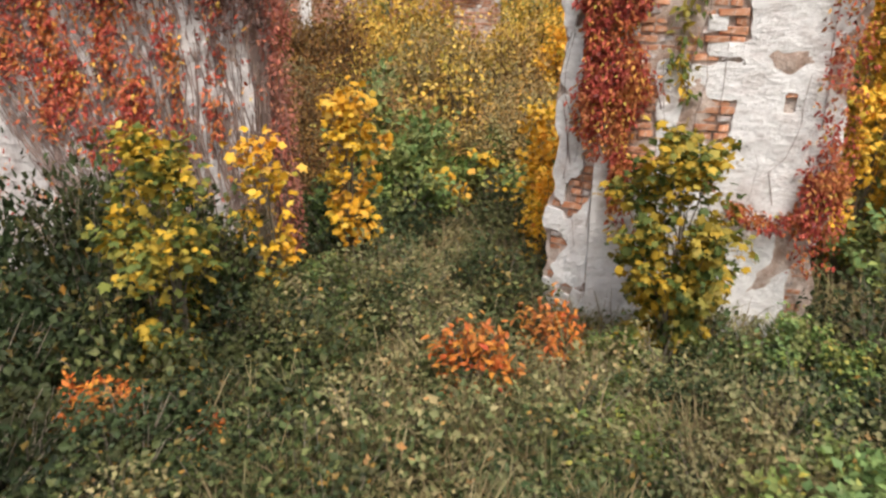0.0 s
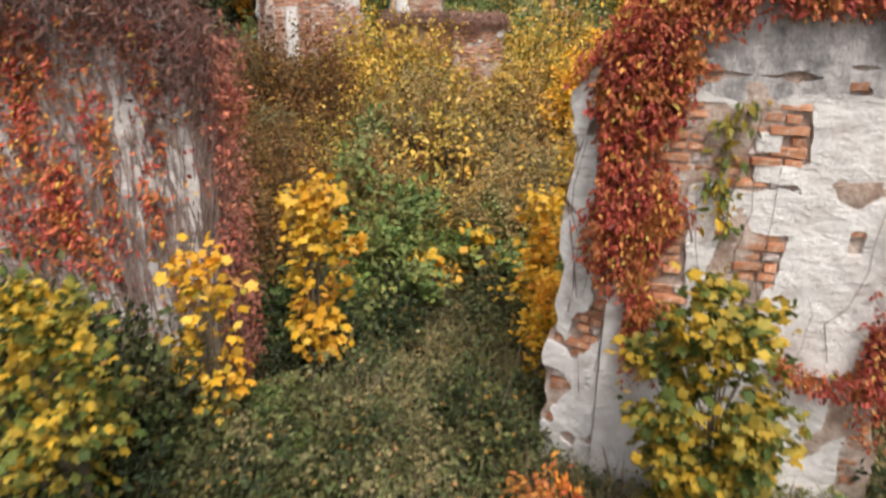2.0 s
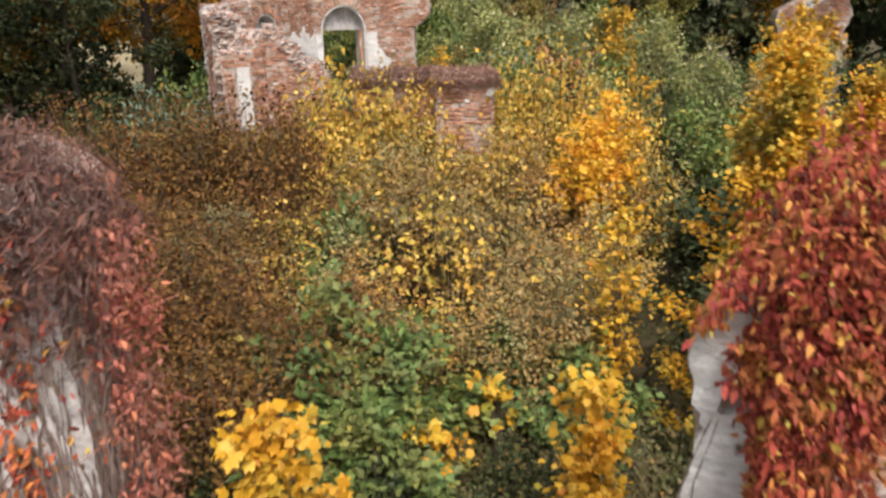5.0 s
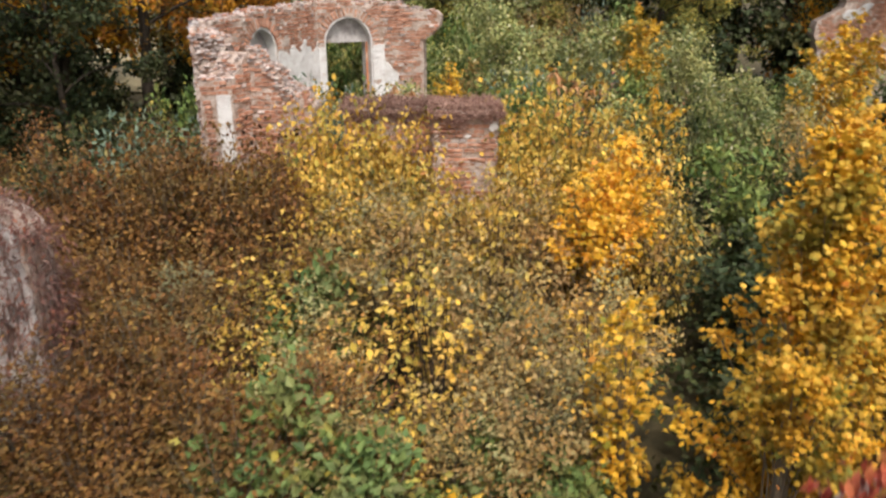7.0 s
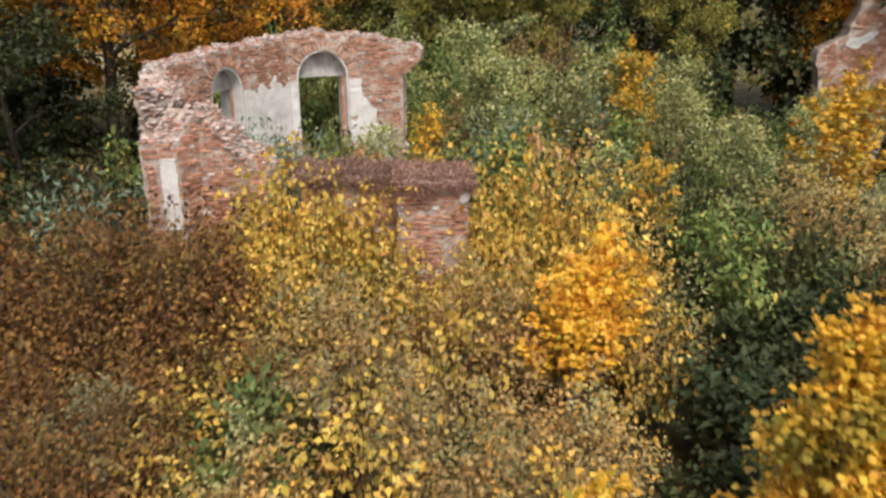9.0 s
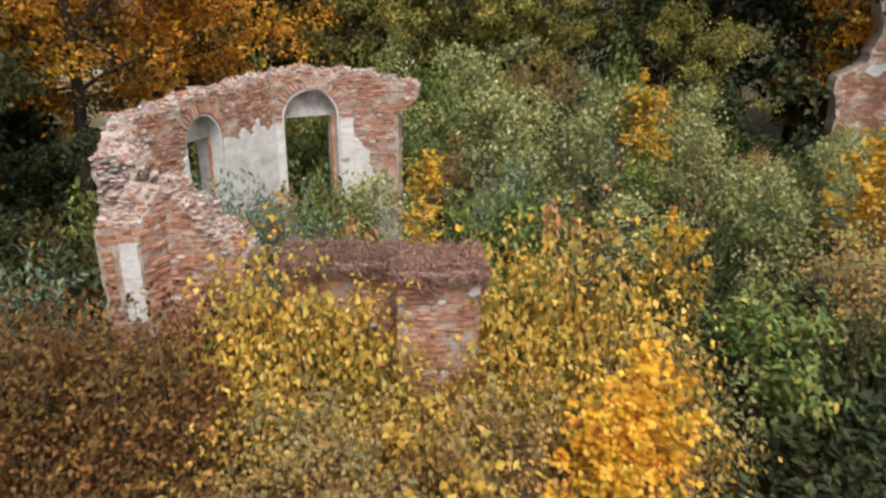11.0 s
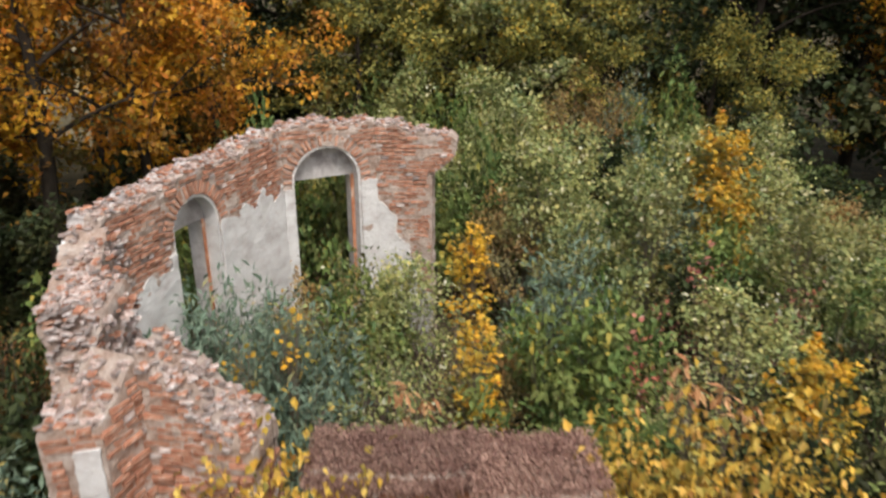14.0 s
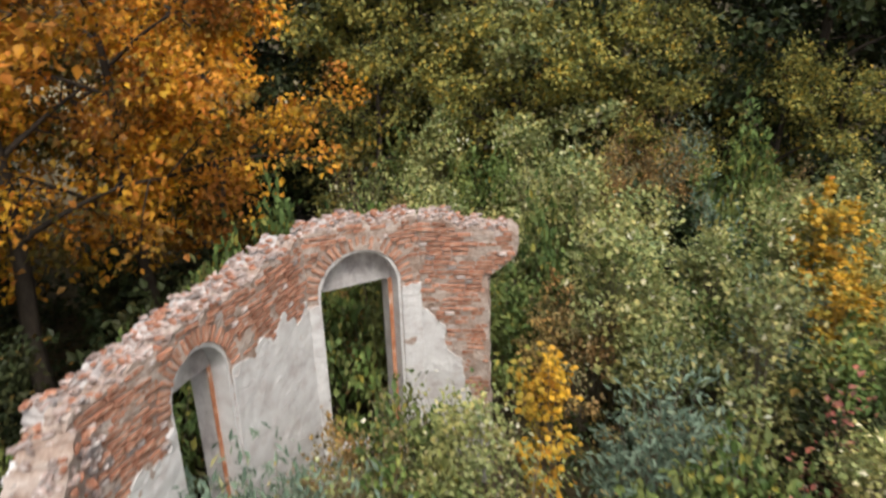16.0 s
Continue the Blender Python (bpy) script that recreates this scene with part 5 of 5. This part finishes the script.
stuff("feathery_grass", stands(12, 900, 12, -1.6, 2.2, 2.2, 5.0, 0.42, 0.05, 1.4, keep=0.12), "blade", 0.3, STRAW, "tufts of pale feathery grass", 12, upright=1.6)
stuff("rough_grass", np.concatenate([stands(7, 2600, 6, -14, 15, -6, 3.0, 0.4, 0.08), stands(8, 1500, 6, -16, -6.5, 3.0, 13.0, 0.45, 0.08), stands(9, 1600, 6, 7.5, 17, 3.0, 19.0, 0.5, 0.08)]), "wide", 0.12, WEED, "rough weedy grass round the ruin", 7)
# Dark leaf colour paints the shaded gaps between and below the shrubs.
stuff("undergrowth", stands(3, 2600, 10, -9, 10, 11.0, 27.0, 0.9, 0.12), "wide", 0.12, NETTLE, "green undergrowth below the shrubs toned dark as gap shade", 3)
# Same near-black leaves on the ground, painting the shade below the crowns.
stuff("shaded_undergrowth", stands(6, 2200, 12, -24, -4.5, 17.0, 34.0, 0.9, 0.15), "wide", 0.17, SHADE_GREEN, "leafy undergrowth below the trees toned dark as shade", 6)


# ---- creeper on the walls ----
def creeper(name, frame_m, shown, u0, u1, z0, z1, n, seed, label, mat, size=0.1, top=None, thick=0.18, stems=0, wood=0.02, kind="leaflet", strands=0.0, lean=None):
    """Leaves hung on a wall face, and its thin stems. Density by shown(u, z); lies also over the wall's top."""
    g = rng(seed)
    rnd = random.Random(seed)
    root = new(name)
    root.matrix_world = frame_m
    tagged(root, label, "creeper")
    pts = []
    while len(pts) < n:
        u, z = rnd.uniform(u0, u1), rnd.uniform(z0, z1)
        if rnd.random() < shown(u, z):
            pts.append((u, -0.03 - thick * rnd.random() ** 1.5, z))
    pts = np.array(pts)
    k = len(pts)
    if top:
        over, depth, m2 = top
        extra = []
        for _ in range(m2):
            u = rnd.uniform(u0, u1)
            d = rnd.uniform(-0.15, depth)
            extra.append((u, d, over(u) + 0.02 + abs(rnd.gauss(0, 0.09))))
        pts = np.concatenate([pts, np.array(extra)])
    n2 = len(pts)
    along = unit(g.normal(0, 0.6, (n2, 3)) + np.array([0, -0.35, -0.75]))
    up = unit(g.normal(0, 0.6, (n2, 3)) + np.array([0, -0.9, 0.45]))
    up[k:] = unit(g.normal(0, 0.5, (n2 - k, 3)) + np.array([0, -0.3, 1.0]))
    hang = g.uniform(0, 1, n2) < strands
    polys = []
    v, p = leaves(kind, pts[~hang], along[~hang], up[~hang], size * g.uniform(0.5, 1.35, (~hang).sum()))
    polys.append(p)
    if hang.any():
        v2, p2 = leaves("blade", pts[hang], unit(along[hang] + g.normal(0, 0.8, (hang.sum(), 3))), up[hang], 0.2 * g.uniform(0.5, 1.5, hang.sum()))
        polys.append(p2 + len(v))
        v = np.concatenate([v, v2])
    part_mesh("foliage", mesh_from("foliage", v, polys, mat), root)
    if stems:
        s = np.linspace(0, 1, 9)
        su = g.uniform(u0, u1, stems)
        lines = np.stack([su[:, None] + np.cumsum(g.normal(0, 0.036, (stems, 9)), 1), np.full((stems, 9), -0.045) + g.normal(0, 0.012, (stems, 9)),
                          z0 + (z1 - z0) * (g.uniform(0, 0.4, (stems, 1)) + g.uniform(0.3, 0.6, (stems, 1)) * s[None, :])], 2)
        if lean:
            lines[:, :, 0] += np.array([lean(a) for a in su])[:, None] * (3.0 - lines[:, :, 2])
        v, q4 = tubes(lines, g.uniform(0.3, 1.0, (stems, 1)) * wood * (1 - 0.5 * s)[None, :], 4)
        tagged(part_mesh("vine_growth", mesh_from("vine_growth", v, [q4], VINE), root, "dry grey climbing vine wood"), kind="stuff")
    return root


def rw_creep(u, z):
    if z > rw_top(u) + 0.03:
        return 0
    band = max(0, min(1, (0.42 + 0.22 * fbm(0, z, 2.2) - u) / 0.2)) * min(1, max(0, (z - 1.1) / 0.8)) * (1 if u > 0.14 else min(1, max(0, (z - 1.8) / 0.7)))
    cap = max(0, min(1, 1.4 - (rw_top(u) - z) / 0.3))
    side = max(0, 1 - abs(u - RW_LEN + 0.15) / 0.25) * (0.8 if 1.2 < z < 1.8 else 0.15)
    strand = 0.45 if abs(z - 1.38 - 0.07 * math.sin(u * 7)) < 0.08 and 1.2 < u < 1.85 else 0
    return min(1, band + cap + side + strand) * (0.35 + max(0, 0.5 + fbm(u, z, 2.5, 6)))


def rs_creep(u, z):
    if z > rs_top(u):
        return 0
    return max(0, min(1, (u - 0.2 - 0.16 * fbm(0, z, 2.0)) / 0.12)) * min(1, max(0, (z - 1.9) / 0.8)) * (0.4 + max(0, 0.5 + fbm(u, z, 2.2, 7)))


creeper("red_creeper", RW, rw_creep, -0.14, RW_LEN + 0.05, 0.85, 4.4, 21000, 61, "red and orange creeper hanging down the white wall", CREEPER, 0.049, (rw_top, 0.6, 9000), 0.2, 9, 0.005)
creeper("green_creeper", RW, lambda u, z: max(0, 1 - abs(u - 0.74 - 0.08 * math.sin(z * 4)) / 0.16) * max(0, 0.4 + fbm(u, z, 3, 2)), 0.5, 1.05, 1.9, 3.3, 150, 67, "thin creeper with green and yellow leaves over bare brick", YELLOW_GREEN, 0.085, None, 0.06, 6, 0.006)
creeper("red_creeper", RS, rs_creep, 0.02, RS_LEN + 0.04, 0.85, 3.8, 1800, 64, "red creeper on the broken wall end", CREEPER, 0.054, (rs_top, 0.45, 900), 0.16, 5, 0.006)


def fan(u):
    """How far the vines on the long wall lean, more so away from its end."""
    return 0.16 * max(0.0, LW_LEN - 0.2 - u)


def lw_creep(u, z):
    if z > lw_top(u):
        return 0
    bands = sum(a * math.exp(-((u - c - fan(c) * (3.0 - z) - 0.07 * math.sin(z * 3 + c)) / w) ** 2) * min(1, max(0, (z - low) / 0.6))
                for c, w, a, low in ((3.72, 0.24, 1.0, 1.1), (4.35, 0.13, 0.45, 1.6), (2.9, 0.26, 0.8, 1.2), (2.2, 0.28, 0.6, 1.5), (4.9, 0.12, 0.35, 1.3)))
    return max(0.02, min(1, bands * (0.25 + 1.3 * max(0, 0.45 + fbm(u * 1.5, z * 0.8, 2.0, 3)))))


creeper("red_creeper", LW, lw_creep, 1.5, LW_LEN + 0.1, 0.3, 3.7, 8500, 62, "dark red creeper leaves on a grey plastered wall", CREEPER, 0.066, None, 0.12, 300, 0.014, lean=fan)
creeper("withered_creeper", LW, lambda u, z: max(0, 1 - (lw_top(u) - z) / (0.75 + 0.5 * fbm(u, 0, 2.5, 21))) if z < lw_top(u) else 0, 0.6, LW_LEN + 0.14, 2.4, 4.0, 6000, 63, "matted brown withered creeper over the wall top", DRY_RED, 0.085, (lw_top, 0.5, 10000), 0.2, 90, kind="long", strands=0.5, lean=fan)
creeper("withered_creeper", SW, lambda u, z: max(0.5, 1 - (sw_top(u) - z) / 0.6) if z < sw_top(u) else 0, 1.5, SW_LEN + 0.1, 0.8, 3.3, 5200, 68, "matted brown withered creeper over the wall top", DRY_RED, 0.075, (sw_top, 0.6, 3000), 0.2, 60, kind="long", strands=0.45)
SE, SE_LEN = facet((-3.92, 12.5), (-3.94, 13.1))
creeper("withered_creeper", SE, lambda u, z: 1 if z < 2.75 else 0, -0.1, SE_LEN + 0.05, 1.2, 2.8, 900, 69, "tangled dry creeper over the end of the stump", DRY_RED, 0.085, None, 0.2, 30, 0.012, kind="long", strands=0.4)
LE, LE_LEN = facet((-1.9, 7.79), (-1.845, 8.18))
creeper("withered_creeper", LE, lambda u, z: 0.3 + 0.7 * max(0, 0.5 + fbm(u, z, 2, 3)) if z < 3.5 else 0, -0.12, LE_LEN, 0.4, 3.6, 3600, 65, "red-brown withered creeper down the wall end", RED_BROWN, 0.055, None, 0.2, 40, 0.012, kind="leaflet", strands=0.12)


def thatch(m, top, u0, u1, d0, d1, n, seed):
    """Mat of dead vine litter lying on a low wall and hanging over its edge."""
    g = rng(seed)
    rnd = random.Random(seed)
    pts = []
    for _ in range(n):
        u, d = rnd.uniform(u0 - 0.07, u1 + 0.07), rnd.uniform(d0, d1 + 0.1)
        edge = min(0.0, u - u0, u1 - u, d1 - d)
        z = top(u) + 2.2 * edge * rnd.random() + abs(rnd.gauss(0, 0.05)) + 0.02 + 0.09 * max(0.0, fbm(u, d, 3.0, 15))
        if rnd.random() < 0.3:
            hang = 0.08 + 0.42 * max(0.0, 0.35 + fbm(u, 0, 2.6, 16))
            d, z = d0 - rnd.uniform(0.02, 0.12), top(u) - rnd.random() ** 1.6 * hang
        pts.append((u, d, z))
    pts = np.array(pts)
    along = unit(g.normal(0, 0.8, (n, 3)) + np.array([0, -0.2, -0.35]))
    up = unit(g.normal(0, 0.6, (n, 3)) + np.array([0, -0.2, 1.0]))
    v, p = leaves("long", pts, along, up, 0.038 * g.uniform(0.4, 1.8, n))
    root = new("dead_vine_mat")
    root.matrix_world = m
    part_mesh("litter", mesh_from("litter", v, [p], THATCH), root)
    tagged(root, "mauve-brown mat of dead vines on the low wall", "dead vines")


LA, LA_LEN = facet((-1.17, 16.95), (0.28, 16.85))
thatch(LA, low_a, 0.0, LA_LEN, 0.0, 0.52, 13500, 81)
LB, LB_LEN = facet((0.26, 16.55), (1.28, 16.6))
thatch(LB, low_b, 0.0, LB_LEN, 0.0, 0.74, 13500, 82)
